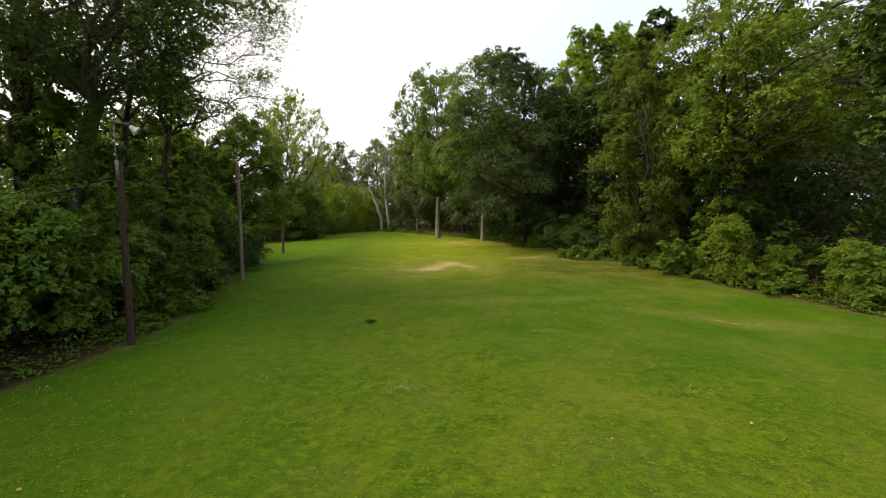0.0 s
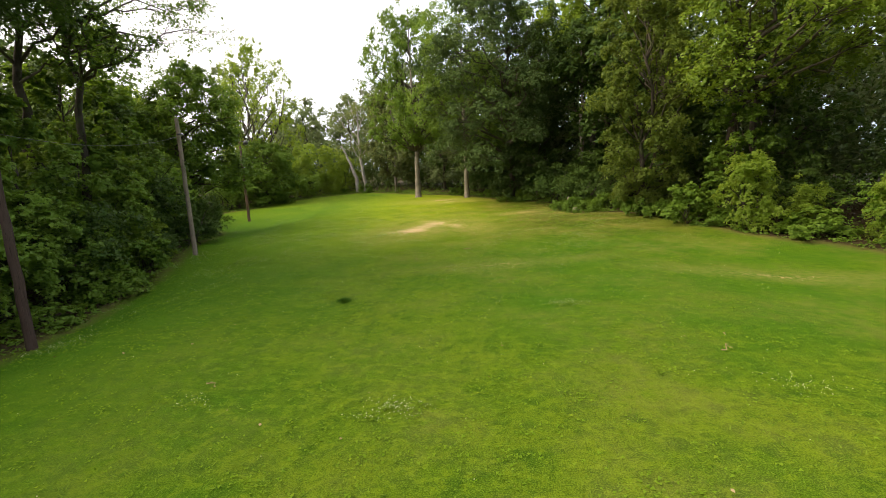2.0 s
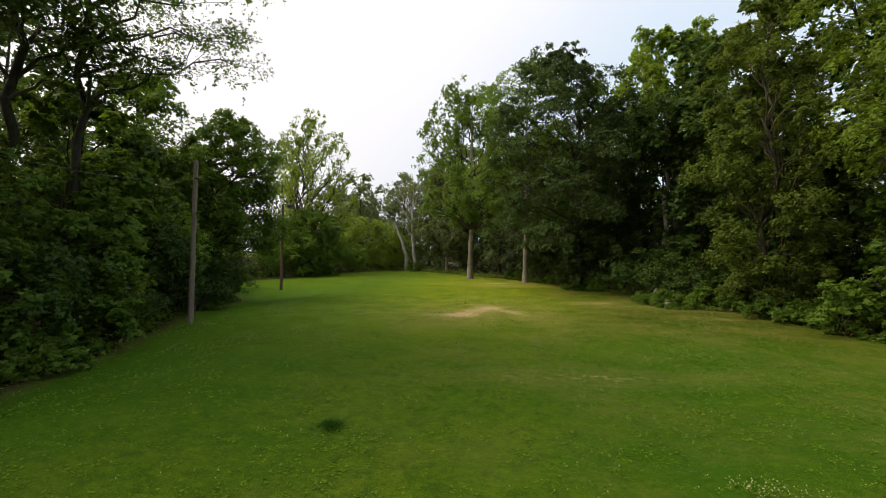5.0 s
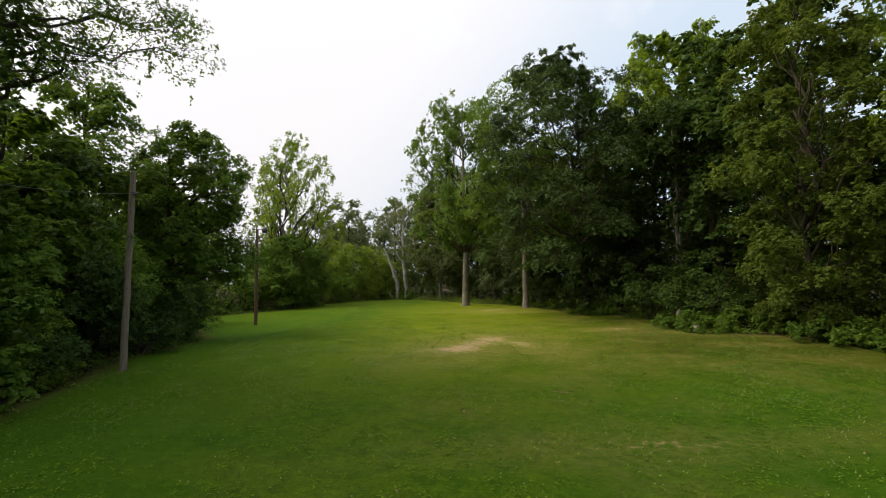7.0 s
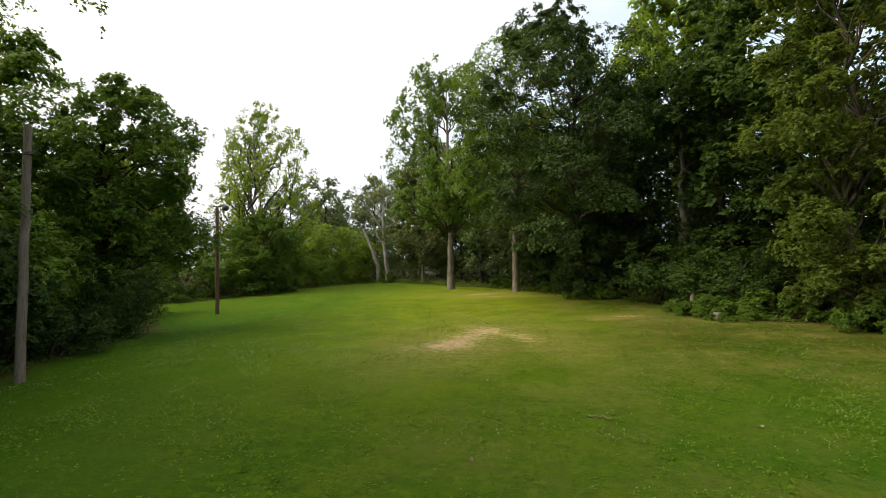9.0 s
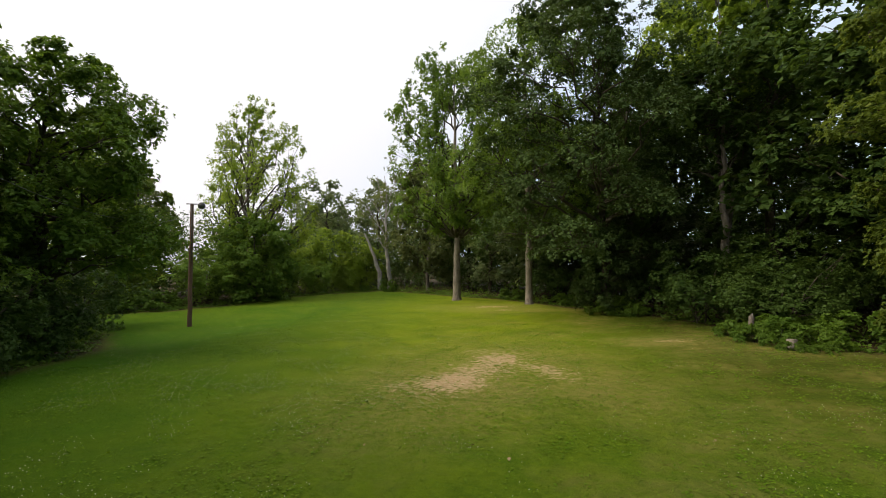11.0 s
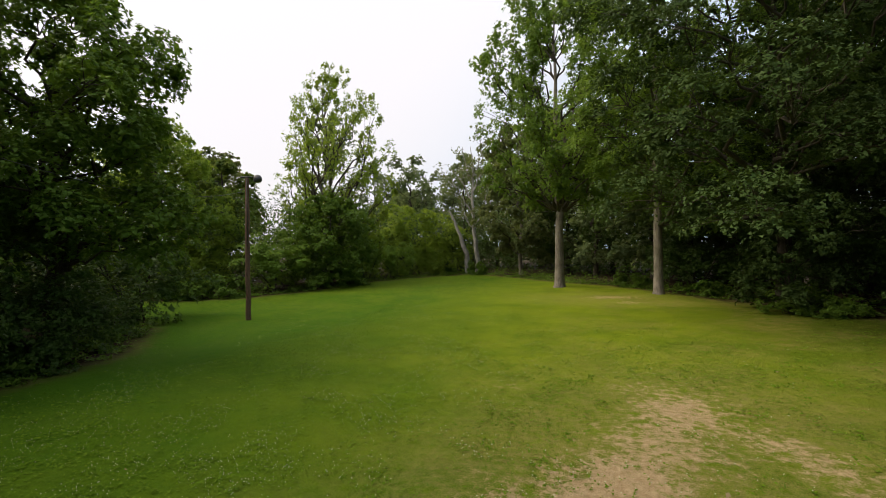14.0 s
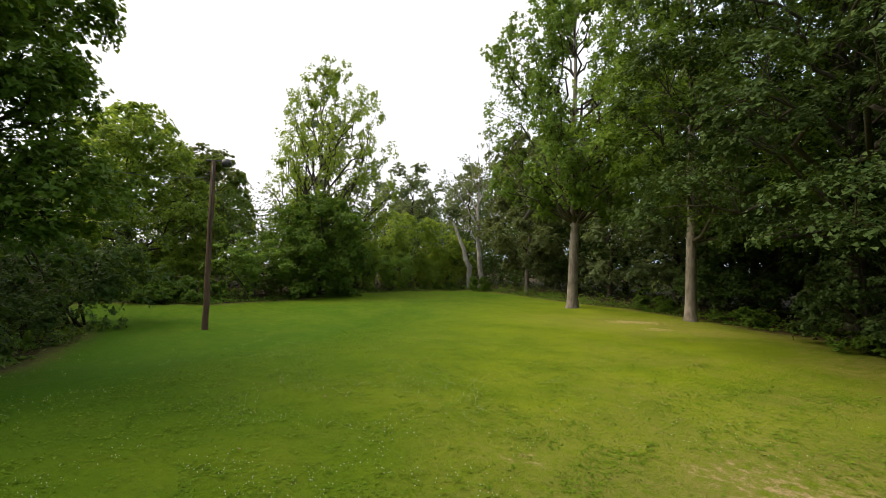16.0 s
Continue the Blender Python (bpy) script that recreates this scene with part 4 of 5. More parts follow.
# far end
tree("tree", -13.5, 72.0, 17.0, 4.8, 1.5, LEAF_PALE, BARK_GREY, "grey-green tree behind the far edge", 22, lobes=26, leaves=110, leaf=0.27, trunk=0.22)
tree("tree", -52.0, 118.0, 18.5, 5.5, 3.0, LEAF_HAZED, BARK_BROWN, "large round-topped distant tree", 23, lobes=24, leaves=190, leaf=0.34)
tree("tree", -39.0, 100.0, 14.0, 5.5, 1.0, LEAF_HAZED, BARK_BROWN, "dull green distant tree", 24, lobes=24, leaves=190, leaf=0.34)
# right woods
tree("tree", -7.4, 56.7, 21.5, 6.6, 6.0, LEAF_SPRAY, BARK_GREY, "tall open-crowned tree with straight pale trunk", 25, lobes=62, clumps=13, leaves=110, leaf=0.18, trunk=0.33, airy=0.3, off=(-0.1, -0.3), lobe_size=0.24, rise=0.9, wander=0.004, spray=0.6, tuft=1.7, plume=1.4)
tree("tree", -1.3, 52.6, 21.5, 6.6, 4.6, LEAF_SPRAY, BARK_GREY, "tall tree with grey trunk and hanging lower boughs", 26, lobes=34, clumps=18, leaves=150, leaf=0.15, trunk=0.26, airy=0.14, off=(0.8, -1.0), lobe_size=0.34, wander=0.004, rise=0.3, flat=0.4, spray=0.25)
tree("oak_tree", 3.4, 48.0, 19.6, 6.2, 3.4, LEAF_OAK, BARK_BROWN, "broad green oak with boughs hanging over the lawn", 27, lobes=46, clumps=18, leaves=165, leaf=0.135, trunk=0.3, kind="spread", off=(-1.6, -3.4), lobe_size=0.31, flat=0.4, tuft=1.2, spray=0.25)
tree("young_tree", 3.3, 46.8, 5.2, 2.2, 0.2, LEAF_OAK, BARK_BROWN, "small leafy tree standing before the oak trunk", 37, lobes=20, clumps=13, leaves=120, leaf=0.12, trunk=0.06, lobe_size=0.42, flat=0.6, tuft=1.3, split=False)
tree("tree", 11.8, 51.5, 23.4, 5.8, 12.5, LEAF_LIGHT, BARK_GREY, "tall bright yellow-green tree rising behind the oak", 28, lobes=44, clumps=13, leaves=125, leaf=0.21, trunk=0.36, lobe_size=0.27, plume=1.4)
tree("tree", 11.4, 33.4, 17.0, 3.1, 0.6, LEAF_OLIVE, BARK_BROWN, "slender olive-green tree with fine airy foliage", 29, lobes=56, clumps=14, leaves=160, leaf=0.12, trunk=0.16, airy=0.06, lobe_size=0.3, kind="column", flat=0.8, rise=1.2)
tree("tree", 16.0, 32.0, 20.0, 6.0, 6.8, LEAF_LIME, BARK_BROWN, "big bright green tree with arching boughs", 30, lobes=34, clumps=17, leaves=150, leaf=0.145, trunk=0.36, off=(0.8, -4.1), lobe_size=0.34, flat=0.45, rise=0.8)
tree("tree", 14.5, 40.0, 20.0, 5.0, 2.0, LEAF_DARK, BARK_BROWN, "tall dark tree in the deep woods", 31, lobes=26, leaves=110, leaf=0.3)
tree("tree", 9.8, 46.6, 15.6, 4.6, 8.5, LEAF_DARK, BARK_GREY, "shaded woodland tree with a bare grey trunk", 35, lobes=26, clumps=12, leaves=100, leaf=0.2, trunk=0.25)
tree("tree", 6.2, 54.0, 20.0, 5.0, 4.0, LEAF_DARK, BARK_GREY, "tall shaded tree deep behind the oak", 39, lobes=28, leaves=105, leaf=0.24, trunk=0.25)
tree("tree", 22.0, 21.0, 19.0, 5.5, 7.0, LEAF_DARK, BARK_BROWN, "tall woodland tree beside the lawn", 32, lobes=26, leaves=110, leaf=0.28)


def snag_tree():
    """The half-dead tree at the far end: a broken leaning trunk, a living one with bare upper limbs, thin leaves."""
    rs = np.random.RandomState(21)
    root = tagged(new("bare_tree"), "half-dead pale tree with forked trunks and thin leaves", "tree")
    root.location = (-20.3, 75.4, float(ground_z(-20.3, 75.4)) - 0.06)

    def limb(name, pts, r0, r1, sides=10, wob=0.06, on=None):
        p = [np.array(q, float) for q in pts]
        path = np.concatenate([bend(a, b, rs, 5, 0, wob)[:-1] for a, b in zip(p, p[1:])] + [p[-1][None]])
        w = Wood()
        w.tube(path, np.linspace(r0, r1, len(path)), sides, rs, 0.06)
        return path, w.put(name, BARK_PALE, on or root)

    limb("trunk", [(-0.3, 0, 0), (-0.45, 0, 2.4), (-1.2, 0, 4.6), (-2.6, 0.1, 7.6)], 0.36, 0.13)
    limb("trunk", [(0.95, -0.2, 0), (0.8, -0.1, 2.6), (0.5, 0, 5.2), (0.35, 0.1, 9), (0.5, 0.2, 12.5), (0.2, 0.2, 15.2)], 0.32, 0.03)
    tips = []
    for a, b, c in (((0.5, 0, 5.2), (1.4, 0.2, 6.8), (2.3, 0.3, 9.8)), ((0.4, 0.1, 8.2), (-0.8, 0.3, 10.8), (-2.9, 0.2, 13.4)), ((0.4, 0.1, 9.5), (1.6, -0.3, 11.6), (2.0, -0.5, 14.6)),
                    ((0.4, 0.1, 7.0), (-0.6, -0.5, 9.0), (-1.9, -1.0, 11.4)), ((0.45, 0.15, 11), (-0.5, 0.5, 13), (-1.0, 0.8, 15.4)), ((0.6, 0, 4.8), (0.1, -0.7, 6.0), (-0.6, -0.9, 7.4)),
                    ((0.45, 0.15, 11.5), (1.0, 0.8, 13.2), (1.5, 1.2, 15.9)), ((1.4, 0.2, 6.8), (2.6, -0.2, 7.8), (3.3, -0.4, 9.2))):
        p, bough = limb("limb", (a, b, c), 0.11, 0.02, 7, 0.12)
        for k in range(7):
            q = p[rs.randint(3, len(p))]
            e = q + rs.normal(0, 0.7, 3) + [0, 0, 0.7]
            limb("twig", (q, e), 0.025, 0.008, 4, 0.05, bough)
            tips.append(e)
    pos, nrm = [], []
    for e in tips:
        m = rs.randint(25, 80)
        pos.append(e + ball(rs, m) * rs.uniform(0.5, 0.9))
        nrm.append(np.zeros((m, 3)))
    pos, nrm = np.concatenate(pos), np.concatenate(nrm)
    v, f = leaf_arrays(pos, nrm, 0.22, rs, width=0.7)
    add_mesh("crown", v, f, LEAF_PALE, root)


snag_tree()

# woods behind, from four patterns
FILL = [tree("woodland_tree", 19.0 + 7 * i, 36.0 + 6 * i, 18 + i, 5.2, 1.2, (LEAF_DARK, LEAF_HAZED, LEAF_DARK, LEAF_HAZED)[i], BARK_BROWN, "woodland tree among others, plain green", 40 + i, lobes=20, clumps=11, leaves=42, leaf=0.4, trunk=0.28, group="woodland trees", split=False, tuft=2.0, lobe_size=0.4) for i in range(4)]
rs = np.random.RandomState(77)
spots = [(28, 28), (24, 14), (29, 8), (25, 3), (18, 46), (8, 62), (1, 66), (-6, 70), (16, 62), (-4, 80), (-12, 84),
         (-24, 6), (-34, 37), (-32, 12), (-33, 30), (-24, -2), (-54, 40), (-56, 50), (-48, 60), (-40, 74), (-33, 84), (-26, 92),
         (-19, 92), (-42, 90), (-56, 56), (8, 56), (13, 47), (-17, -7), (-9.5, -14), (0.8, 61.5), (4.5, 60), (33, 18), (24, 55), (14, 70), (-30.5, 94), (-25, 101), (-36, 96), (-17, -15), (-6, -24), (8, -26), (22, -20), (-45, 43), (-40, 35), (24, 40), (31, 36), (19, 53), (12, 60), (0, 62.5), (4, 69), (10, 66), (-2, 75), (3, 80), (-9, 78), (-15, 96), (-8, 93), (-22, 106), (-31, 110), (-13, 88), (20, 61), (27, 48), (33, 55), (36, 44), (19, 74), (25, 68), (14, 78), (30, 62)]
for i, (sx, sy) in enumerate(spots):
    k = rs.uniform(0.8, 1.1)
    far_low = 0.55 if (sx, sy) in ((-34, 37), (-45, 43)) else (0.78 if sy < 70 else 1.05) if sx < -15 and sy > 38 else 1.0
    m = pose(sx + rs.uniform(-1, 1), sy + rs.uniform(-1, 1), float(ground_z(sx, sy)) - 0.1, 0, 0, rs.uniform(0, 360)) @ Matrix.Diagonal((k, k, k * far_low * rs.uniform(0.85, 1.05), 1))
    # far left copies use the patterns with haze mixed into the leaf colour
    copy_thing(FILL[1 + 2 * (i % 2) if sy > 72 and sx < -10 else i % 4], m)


def understory():
    """The undergrowth deep under the trees: saplings' leaves from the ground to over head height."""
    r = np.random.RandomState(5)
    x, y = r.uniform(-62, 45, 60000), r.uniform(-30, 112, 60000)
    d = lawn_depth(x, y)
    keep = (d < np.where((x > 0) & (y > 40), -9.0, -4.5)) & (d > -24)
    c = np.stack([x, y], -1)[keep][:7000]
    h = r.uniform(0.0, 1.0, len(c)) ** 1.2 * 8.0
    pos = np.repeat(np.column_stack([c, ground_z(c[:, 0], c[:, 1]) + h + 0.2]), 26, 0) + r.normal(0, 0.75, (len(c) * 26, 3)) * [1, 1, 0.6]
    pos[:, 2] = np.abs(pos[:, 2]) + 0.1
    v, f = leaf_arrays(pos, np.zeros_like(pos), 0.3, r)
    return tagged(add_mesh("undergrowth", v, f, LEAF_DARK), "dense dark green undergrowth beneath the trees", "undergrowth", kind="stuff")


understory()

# ---------------------------------------------------------------- shrubs along the edges
S_BROAD = shrub("shrub", -13.9, 12.6, 5.6, 2.5, LEAF_EDGE, "tall leafy green shrub at the lawn edge", 50, clumps=110, leaves=115, leaf=0.175, group="edge shrubs", low=0.3)
S_DARK = shrub("shrub", -15.6, 18.0, 5.6, 2.8, LEAF_DARK, "tall dark green shrub at the lawn edge", 51, clumps=90, leaves=115, leaf=0.175, group="edge shrubs", low=0.3)
S_LIGHT = shrub("shrub", -27.0, 72.0, 8.0, 4.0, LEAF_BRIGHT, "bright light green thicket at the far end", 52, clumps=170, leaves=90, leaf=0.3, group="far thickets")
S_LOW = shrub("low_shrub", 10.2, 36.6, 1.3, 1.3, LEAF_MID, "low tangle of weeds round the stump", 53, clumps=70, leaves=70, leaf=0.14, group="low shrubs")
S_BRIGHT = shrub("shrub", 14.7, 27.4, 4.4, 1.6, LEAF_BRIGHT, "upright bright green bush beside the lawn", 55, clumps=70, leaves=170, leaf=0.13, group="edge shrubs")
S_BIGLEAF = shrub("shrub", 12.6, 29.4, 2.1, 1.5, LEAF_MID, "broad-leaved shrub with large dark glossy leaves", 54, clumps=70, leaves=45, leaf=0.22, group="edge shrubs", wide=0.75)


def more(proto, places, seed):
    r = np.random.RandomState(seed)
    for x, y, sx, sz in places:
        copy_thing(proto, pose(x, y, float(ground_z(x, y)) - 0.05, 0, 0, r.uniform(0, 360)) @ Matrix.Diagonal((sx, sx * r.uniform(0.9, 1.1), sz, 1)))


more(S_BROAD, ((-13.2, 8.2, 0.9, 0.95), (-13.0, 3.5, 1, 1), (-14.6, 15.6, 0.85, 0.8), (-16.3, 21.6, 0.85, 0.85), (-18.2, 27.2, 0.9, 0.95), (-13.5, -2, 1, 1.1),
               (-28.2, 51.2, 1.0, 0.75), (-30.0, 55.5, 1.0, 1.0), (-27.2, 62.0, 0.9, 0.9), (-25.4, 66.0, 0.8, 0.7), (19.5, 23.4, 0.7, 0.5), (21.0, 19.0, 0.8, 0.6), (23.5, 12.0, 1, 0.7), (25, 4, 1, 0.8)), 1)
more(S_DARK, ((8.9, 38.8, 0.75, 0.66), (6.9, 41.8, 0.8, 0.7), (10.4, 40.6, 0.9, 0.85), (13.8, 38.0, 0.8, 0.8), (10.6, 43.0, 1.1, 0.9), (-15.7, 27.2, 0.6, 0.55), (-18.0, 31.2, 0.6, 0.55), (-25.5, 38.6, 1.1, 1.1), (-14.5, 22.4, 0.5, 0.5), (17.4, 29.0, 0.8, 0.7), (-16.0, 10.5, 1, 1.1), (-17.2, 24.2, 1.0, 0.95), (-19.0, 30.2, 0.8, 0.7), (-21.9, 35.2, 0.6, 0.5), (-16.5, 6, 1, 1.1), (1.2, 55.5, 0.9, 0.8), (6.8, 49.0, 0.9, 0.9), (12.2, 46.5, 1, 1)), 2)
more(S_LIGHT, ((-31.0, 66.5, 0.8, 0.85), (-23.8, 71.5, 0.55, 0.55), (-24.5, 79.0, 0.8, 0.8), (-34.0, 48.8, 0.5, 0.35)), 3)
more(S_LOW, ((6.8, 36.3, 0.6, 0.6), (8.5, 36.0, 0.7, 0.6), (7.6, 36.8, 0.9, 0.8), (6.6, 37.9, 0.5, 0.5), (8.6, 35.3, 0.4, 0.3), (10.8, 32.3, 0.7, 0.9), (11.7, 32.0, 0.8, 0.8), (12.5, 31.0, 0.7, 0.8), (7.2, 34.9, 0.35, 0.3), (7.9, 34.8, 0.3, 0.25), (-31.5, 47.3, 1.6, 1.1), (-29.0, 47.8, 1.4, 1.3), (-34.3, 46.8, 1.5, 1.0), (-18.4, 71.6, 0.9, 1.3), (-22.2, 73.6, 0.8, 0.7), (8.6, 38.2, 0.9, 0.7),
             (11.6, 34.9, 1.1, 0.8), (9.0, 40.0, 1.2, 0.9), (12.8, 31.6, 1.1, 0.9), (13.7, 28.9, 1, 0.9), (4.6, 50.8, 1, 0.8), (3.0, 46.0, 0.7, 0.6), (4.4, 45.4, 0.8, 0.7), (1.2, 53.0, 0.9, 0.7), (-2.8, 57.6, 1, 0.8),
             (-20.2, 33.4, 1.0, 1.0), (-18.4, 30.8, 1.0, 0.7), (-12.4, 17.6, 1, 0.9), (-12.0, 14.6, 0.9, 0.6), (16.4, 25.0, 1.2, 0.8), (18.6, 20.6, 1.2, 0.9), (20.4, 16, 1.3, 1)), 4)
more(S_BRIGHT, ((18.6, 23.6, 0.8, 0.75), (20.2, 20.4, 1.0, 0.7), (16.9, 26.6, 0.7, 0.6), (-14.2, 21.6, 0.7, 0.6)), 8)
more(S_BIGLEAF, ((16.2, 25.4, 0.7, 0.6), (13.4, 30.6, 0.8, 0.8), (-13.0, 19.4, 0.8, 0.8)), 5)

# ------------------------------ small things on the lawn
def stump():
    root = tagged(new("tree_stump"), "low weathered grey cut tree stump among weeds", "tree stump")
    root.location = (7.45, 35.45, float(ground_z(7.45, 35.45)) - 0.03)
    r = np.random.RandomState(4)
    w = Wood()
    w.tube(np.array([(0, 0, 0), (0, 0, 0.1), (0.01, 0, 0.2), (0.02, 0.01, 0.32)]), [0.27, 0.20, 0.17, 0.16], 16, r, 0.09)
    w.put("bark", BARK_GREY, root)
    t = Wood()
    t.tube(np.array([(0.02, 0.01, 0.30), (0.02, 0.01, 0.325), (0.02, 0.01, 0.33)]), [0.155, 0.145, 0.003], 16, r, 0.05)
    t.put("cut_face", STUMP_TOP, root)


def broken_stub():
    root = tagged(new("broken_stub"), "pale broken stub of a dead sapling", "tree stump")
    root.location = (7.3, 38.0, float(ground_z(7.3, 38.0)) - 0.03)
    r = np.random.RandomState(6)
    w = Wood()
    w.tube(np.array([(0, 0, 0), (0.02, 0, 0.5), (0.05, 0.02, 0.75), (0.1, 0.02, 0.9)]), [0.12, 0.10, 0.09, 0.02], 10, r, 0.12)
    w.put("bark", BARK_GREY, root)


stump()
broken_stub()


def tussock(x, y, size, seed):
    r = np.random.RandomState(seed)
    n = 420
    p = r.normal(0, size * 0.5, (n, 2))
    z = ground_z(x, y)
    base = np.column_stack([p, np.zeros(n)])
    h = size * 0.35 * np.exp(-(p**2).sum(1) / size**2) + 0.05
    tip = base + np.column_stack([p * 0.5 + r.normal(0, 0.04, (n, 2)), h])
    side = r.normal(0, 1, (n, 2))
    side = np.column_stack([side / np.linalg.norm(side, axis=1, keepdims=True) * 0.012, np.zeros(n)])
    v = np.stack([base - side, base + side, tip], 1).reshape(-1, 3)
    ob = add_mesh("grass_tussock", v, np.arange(3 * n).reshape(-1, 3), TUSSOCK)
    ob.location = (x, y, float(z))
    return tagged(ob, "dark green grass tussock in the lawn", "grass tuft", "grass tussocks")


tussock(-2.42, 15.05, 0.17, 1)


def grass():
    """Coarse blades over the part of the lawn that is passed most closely."""
    r = np.random.RandomState(9)
    n = 230000
    x, y = r.uniform(-15, 10, n), 3 + 44 * r.uniform(0, 1, n)
    d = lawn_depth(x, y)
    thick = np.array([noise.noise((a * 0.9, b * 0.9, 3.1)) for a, b in zip(x, y)])
    keep = (d > 0.1) & (thick > r.uniform(-0.6, 0.25, n))
    bare = np.zeros(n, bool)
    for bx, by, a, b, turn, s in BARE[:5]:
        c, q = math.cos(radians(turn)), math.sin(radians(turn))
        u, w = (c * (x - bx) + q * (y - by)) / a, (-q * (x - bx) + c * (y - by)) / b
        bare |= (u * u + w * w < 1.3) & (r.uniform(0, 1, n) < s * 0.93)
    x, y = x[keep & ~bare], y[keep & ~bare]
    n = len(x)
    base = np.column_stack([x, y, ground_z(x, y) - 0.005])
    ang = r.uniform(0, 2 * np.pi, n)
    side = np.column_stack([np.cos(ang), np.sin(ang), np.zeros(n)]) * r.uniform(0.006, 0.014, n)[:, None]
    tip = base + np.column_stack([r.normal(0, 0.055, (n, 2)), r.uniform(0.012, 0.04, n)])
    v = np.stack([base - side, base + side, tip], 1).reshape(-1, 3)
    return tagged(add_mesh("grass", v, np.arange(3 * n).reshape(-1, 3), GRASS_BLADE), "short uneven mown grass blades", "grass", kind="stuff")



def lawn_weeds():
    """Plantain and clover leaves lying in loose mats among the grass."""
    r = np.random.RandomState(23)
    n = 150000
    x, y = r.uniform(-14, 9, n), 4 + 38 * r.uniform(0, 1, n) ** 0.8
    mat = np.array([noise.noise((a * 2.6, b * 2.6, 5.7)) + 0.6 * noise.noise((a * 0.5, b * 0.5, 1.7)) for a, b in zip(x, y)])
    keep = (mat > r.uniform(0.0, 0.6, n)) & (lawn_depth(x, y) > 0.2)
    for bx, by, a, b, turn, s in BARE[:5]:
        keep &= ((x - bx) / a) ** 2 + ((y - by) / b) ** 2 > r.uniform(0.3, 1.3, n)
    p = np.column_stack([x, y, ground_z(x, y) + r.uniform(0.01, 0.035, n)])[keep][:42000]
    v, f = leaf_arrays(p, np.zeros_like(p), 0.05, r, width=0.8, up=1.6)
    tagged(add_mesh("lawn_weeds", v, f, CLOVER_LEAF), "low broad-leaved weeds matted in the lawn", "weeds", kind="stuff")


grass()
lawn_weeds()


def clover():
    """White clover heads in drifts, and a few dense patches."""
    r = np.random.RandomState(12)
    pts = []
    for cx, cy, sx, sy, count in ((-9.5, 31, 4.0, 6.5, 2600), (-6.5, 28, 2.2, 3.0, 1200), (4.5, 24, 2.9, 4.0, 850), (7.5, 29, 2.0, 3.0, 700), (-11, 20, 1.6, 4.0, 500), (0, 22, 7, 5, 700), (-8, 38, 5, 5, 700), (0, 14, 7, 6, 160)):
        p = r.normal(0, 1, (count * 3, 2)) * [sx, sy] + [cx, cy]
        k = np.array([noise.noise((a * 0.8, b * 0.8, 8.3)) for a, b in p])
        pts.append(p[k > r.uniform(-0.05, 0.35, len(p))][:count])
    for cx, cy, sx, sy, count in ((0.48, 9.15, 0.26, 0.14, 110), (0.15, 8.85, 0.2, 0.08, 30), (3.8, 14.6, 0.3, 0.14, 90), (7.0, 10.1, 0.3, 0.2, 60), (-9.3, 12.6, 0.5, 0.35, 120), (-13.0, 23.9, 0.5, 0.3, 110), (-3.2, 9.3, 0.25, 0.15, 30), (-8.3, 8.0, 0.5, 0.4, 30)):
        pts.append(r.normal(0, 1, (count, 2)) * [sx, sy] + [cx, cy])
    p = np.concatenate(pts)
    p = p[lawn_depth(p[:, 0], p[:, 1]) > 0.3]
    n = len(p)
    c = np.column_stack([p, ground_z(p[:, 0], p[:, 1]) + r.uniform(0.04, 0.085, n)])
    s = r.uniform(0.005, 0.011, n)[:, None]
    ring = [c + s * np.array([math.cos(a), math.sin(a), 0]) for a in (0.3, 1.87, 3.44, 5.01)]
    topv, low = c + s * [0, 0, 1.0], c - s * [0, 0, 0.9]
    v = np.stack([*ring, topv, low], 1).reshape(-1, 3)
    one = np.array([(0, 1, 4), (1, 2, 4), (2, 3, 4), (3, 0, 4), (1, 0, 5), (2, 1, 5), (3, 2, 5), (0, 3, 5)])
    f = (one[None] + 6 * np.arange(n)[:, None, None]).reshape(-1, 3)
    tagged(add_mesh("clover_flowers", v, f, FLOWER), "small white clover heads scattered in drifts", "clover", kind="stuff")
    lp = np.repeat(c, 3, 0) + r.normal(0, 0.03, (3 * n, 3)) * [1, 1, 0.2] - [0, 0, 0.03]
    v, f = leaf_arrays(lp, np.zeros_like(lp), 0.035, r, width=0.9, up=1.4)
    tagged(add_mesh("clover_leaves", v, f, CLOVER_LEAF), "dark green clover leaves low in the grass", "clover", kind="stuff")


clover()


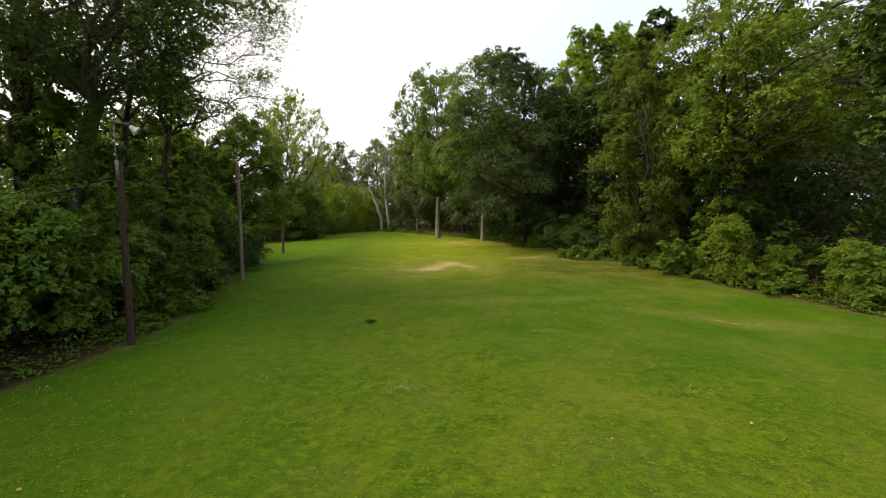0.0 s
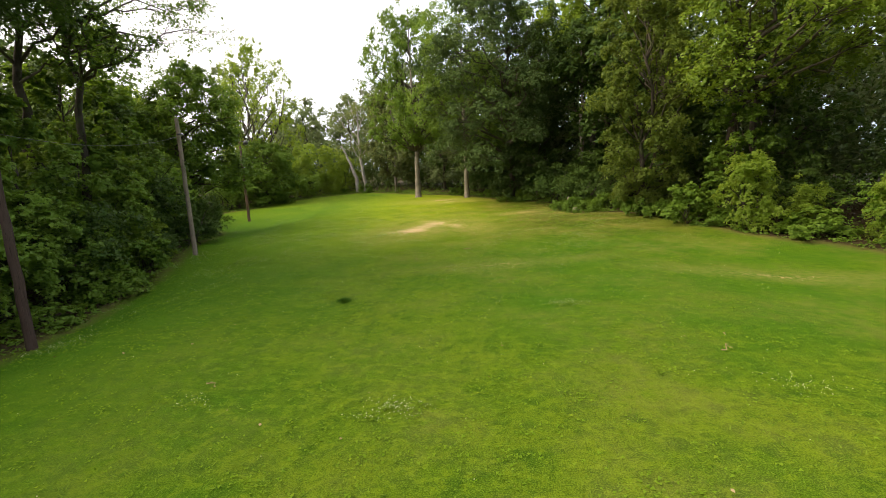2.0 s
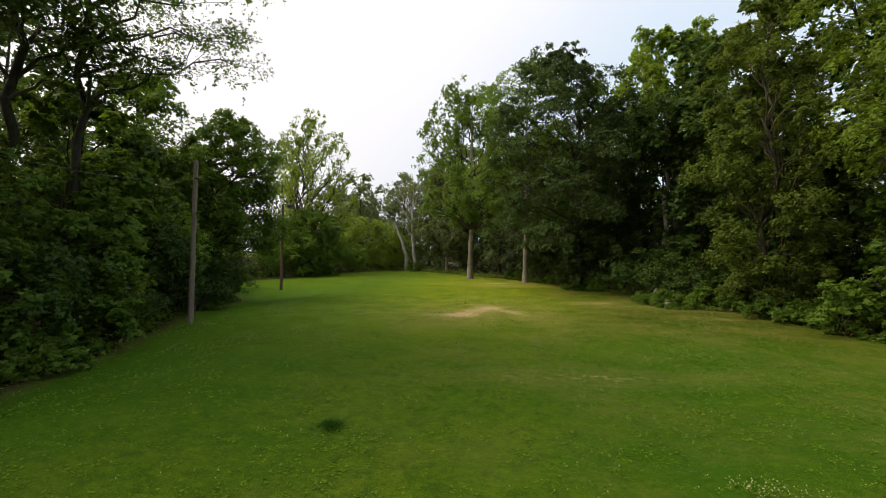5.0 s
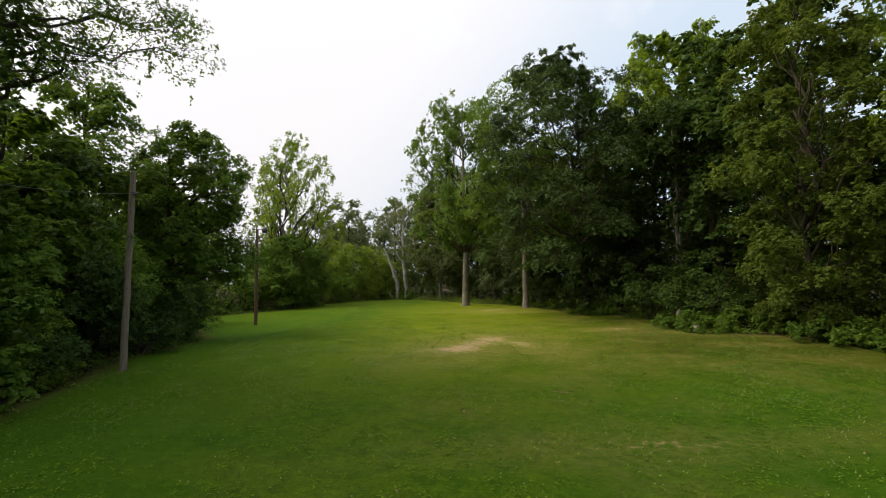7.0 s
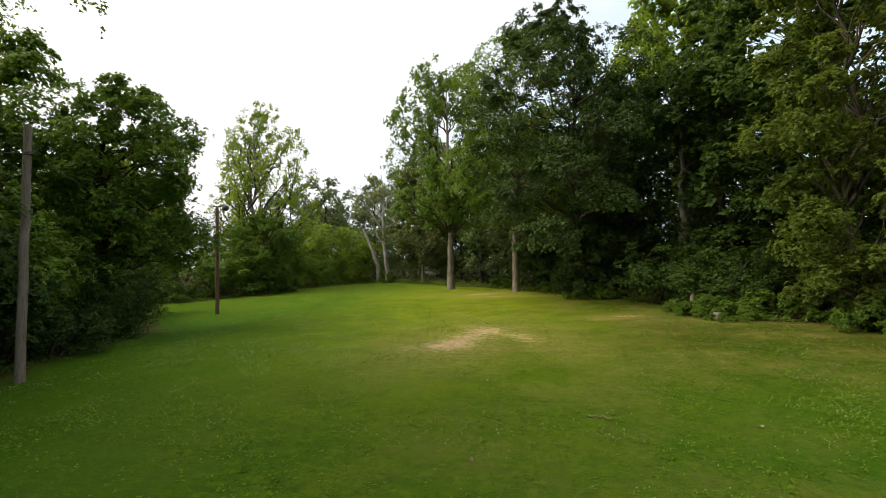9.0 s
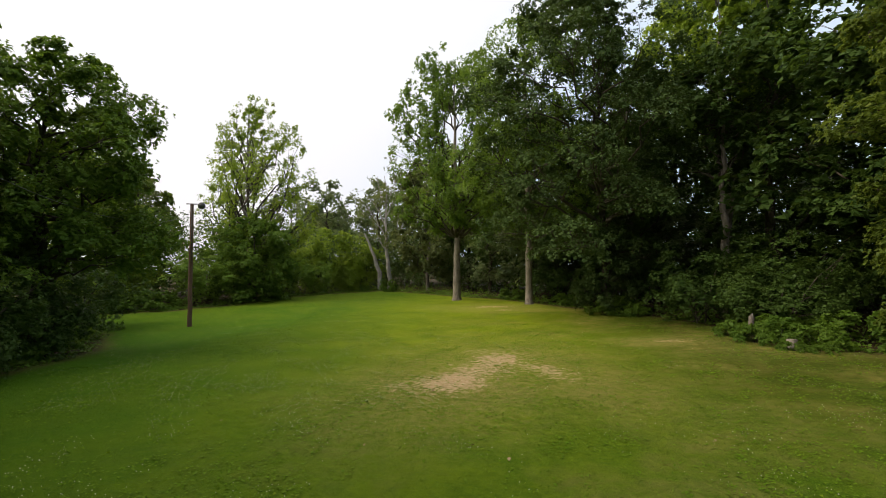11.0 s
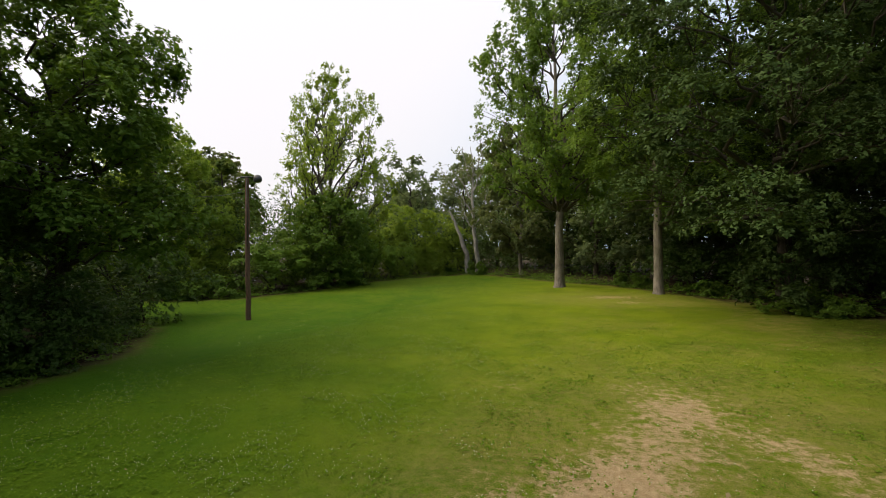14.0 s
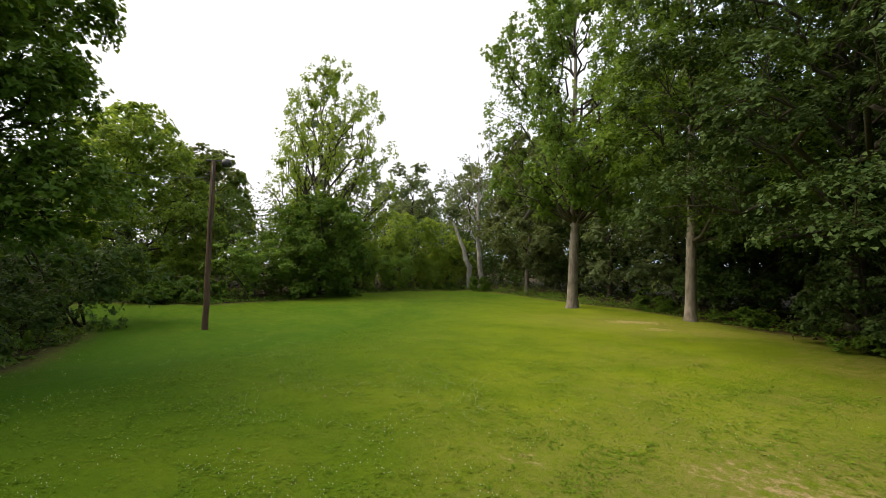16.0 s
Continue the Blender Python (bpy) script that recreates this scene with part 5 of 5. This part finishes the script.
def fallen_leaves():
    r = np.random.RandomState(15)
    n = 70
    p = np.column_stack([r.uniform(-10, 9, n), r.uniform(4, 40, n)])
    p[:6] = ((-0.1, 9.6), (-0.15, 8.3), (1.9, 10.2), (5.9, 12.1), (-4.6, 13.0), (6.8, 12.4))
    p = p[lawn_depth(p[:, 0], p[:, 1]) > 0.3]
    c = np.column_stack([p, ground_z(p[:, 0], p[:, 1]) + 0.05])
    v, f = leaf_arrays(c, np.zeros_like(c), 0.07, r, width=0.8, up=1.0, corners=4)
    tagged(add_mesh("fallen_leaves", v, f, STRAW), "dry tan fallen leaves scattered on grass", "leaf litter", kind="stuff")


fallen_leaves()


def twig(a, b, seed):
    """A dry pale stick lying in the grass from a to b, with a side shoot."""
    r = np.random.RandomState(seed)
    p = [np.array([*q, float(ground_z(*q)) + 0.035]) for q in (a, b)]
    w = Wood()
    path = bend(p[0], p[1], r, 7, 0.03, 0.03)
    w.tube(path, np.linspace(0.014, 0.006, 7), 6, r, 0.15)
    w.tube(bend(path[3], path[3] + (p[1] - p[0]) * 0.25 + r.normal(0, 0.06, 3) * [1, 1, 0], r, 4, 0.02, 0.01), np.linspace(0.007, 0.003, 4), 5)
    tagged(w.put("twig", STRAW, None), "dry pale fallen twig lying in the grass", "twig", "fallen twigs")


twig((0.54, 22.73), (0.89, 22.57), 1)
twig((6.33, 11.47), (6.59, 11.59), 2)
twig((-3.32, 9.95), (-3.07, 9.84), 3)


def edge_weeds():
    """Low weeds along the mown edge."""
    r = np.random.RandomState(16)
    x, y = r.uniform(-40, 26, 40000), r.uniform(-4, 78, 40000)
    d = lawn_depth(x, y)
    keep = (d < 0.0) & (d > -3.2) & (r.uniform(0, 1, len(d)) < np.exp(d * 0.35))
    c = np.column_stack([x, y])[keep][:3600]
    k = 14
    high = np.clip(-lawn_depth(c[:, 0], c[:, 1]) * 0.3, 0.06, 0.7) * r.uniform(0.3, 1.3, len(c))
    pos = np.repeat(np.column_stack([c, ground_z(c[:, 0], c[:, 1])]), k, 0) + r.normal(0, 1, (len(c) * k, 3)) * [0.17, 0.17, 0]
    pos[:, 2] += 0.04 + np.repeat(high, k) * r.uniform(0, 1, len(pos))
    v, f = leaf_arrays(pos, np.zeros_like(pos), 0.15, r, width=0.6, up=0.9)
    tagged(add_mesh("edge_weeds", v, f, LEAF_MID), "low green weeds along the mown edge", "weeds", kind="stuff")


edge_weeds()
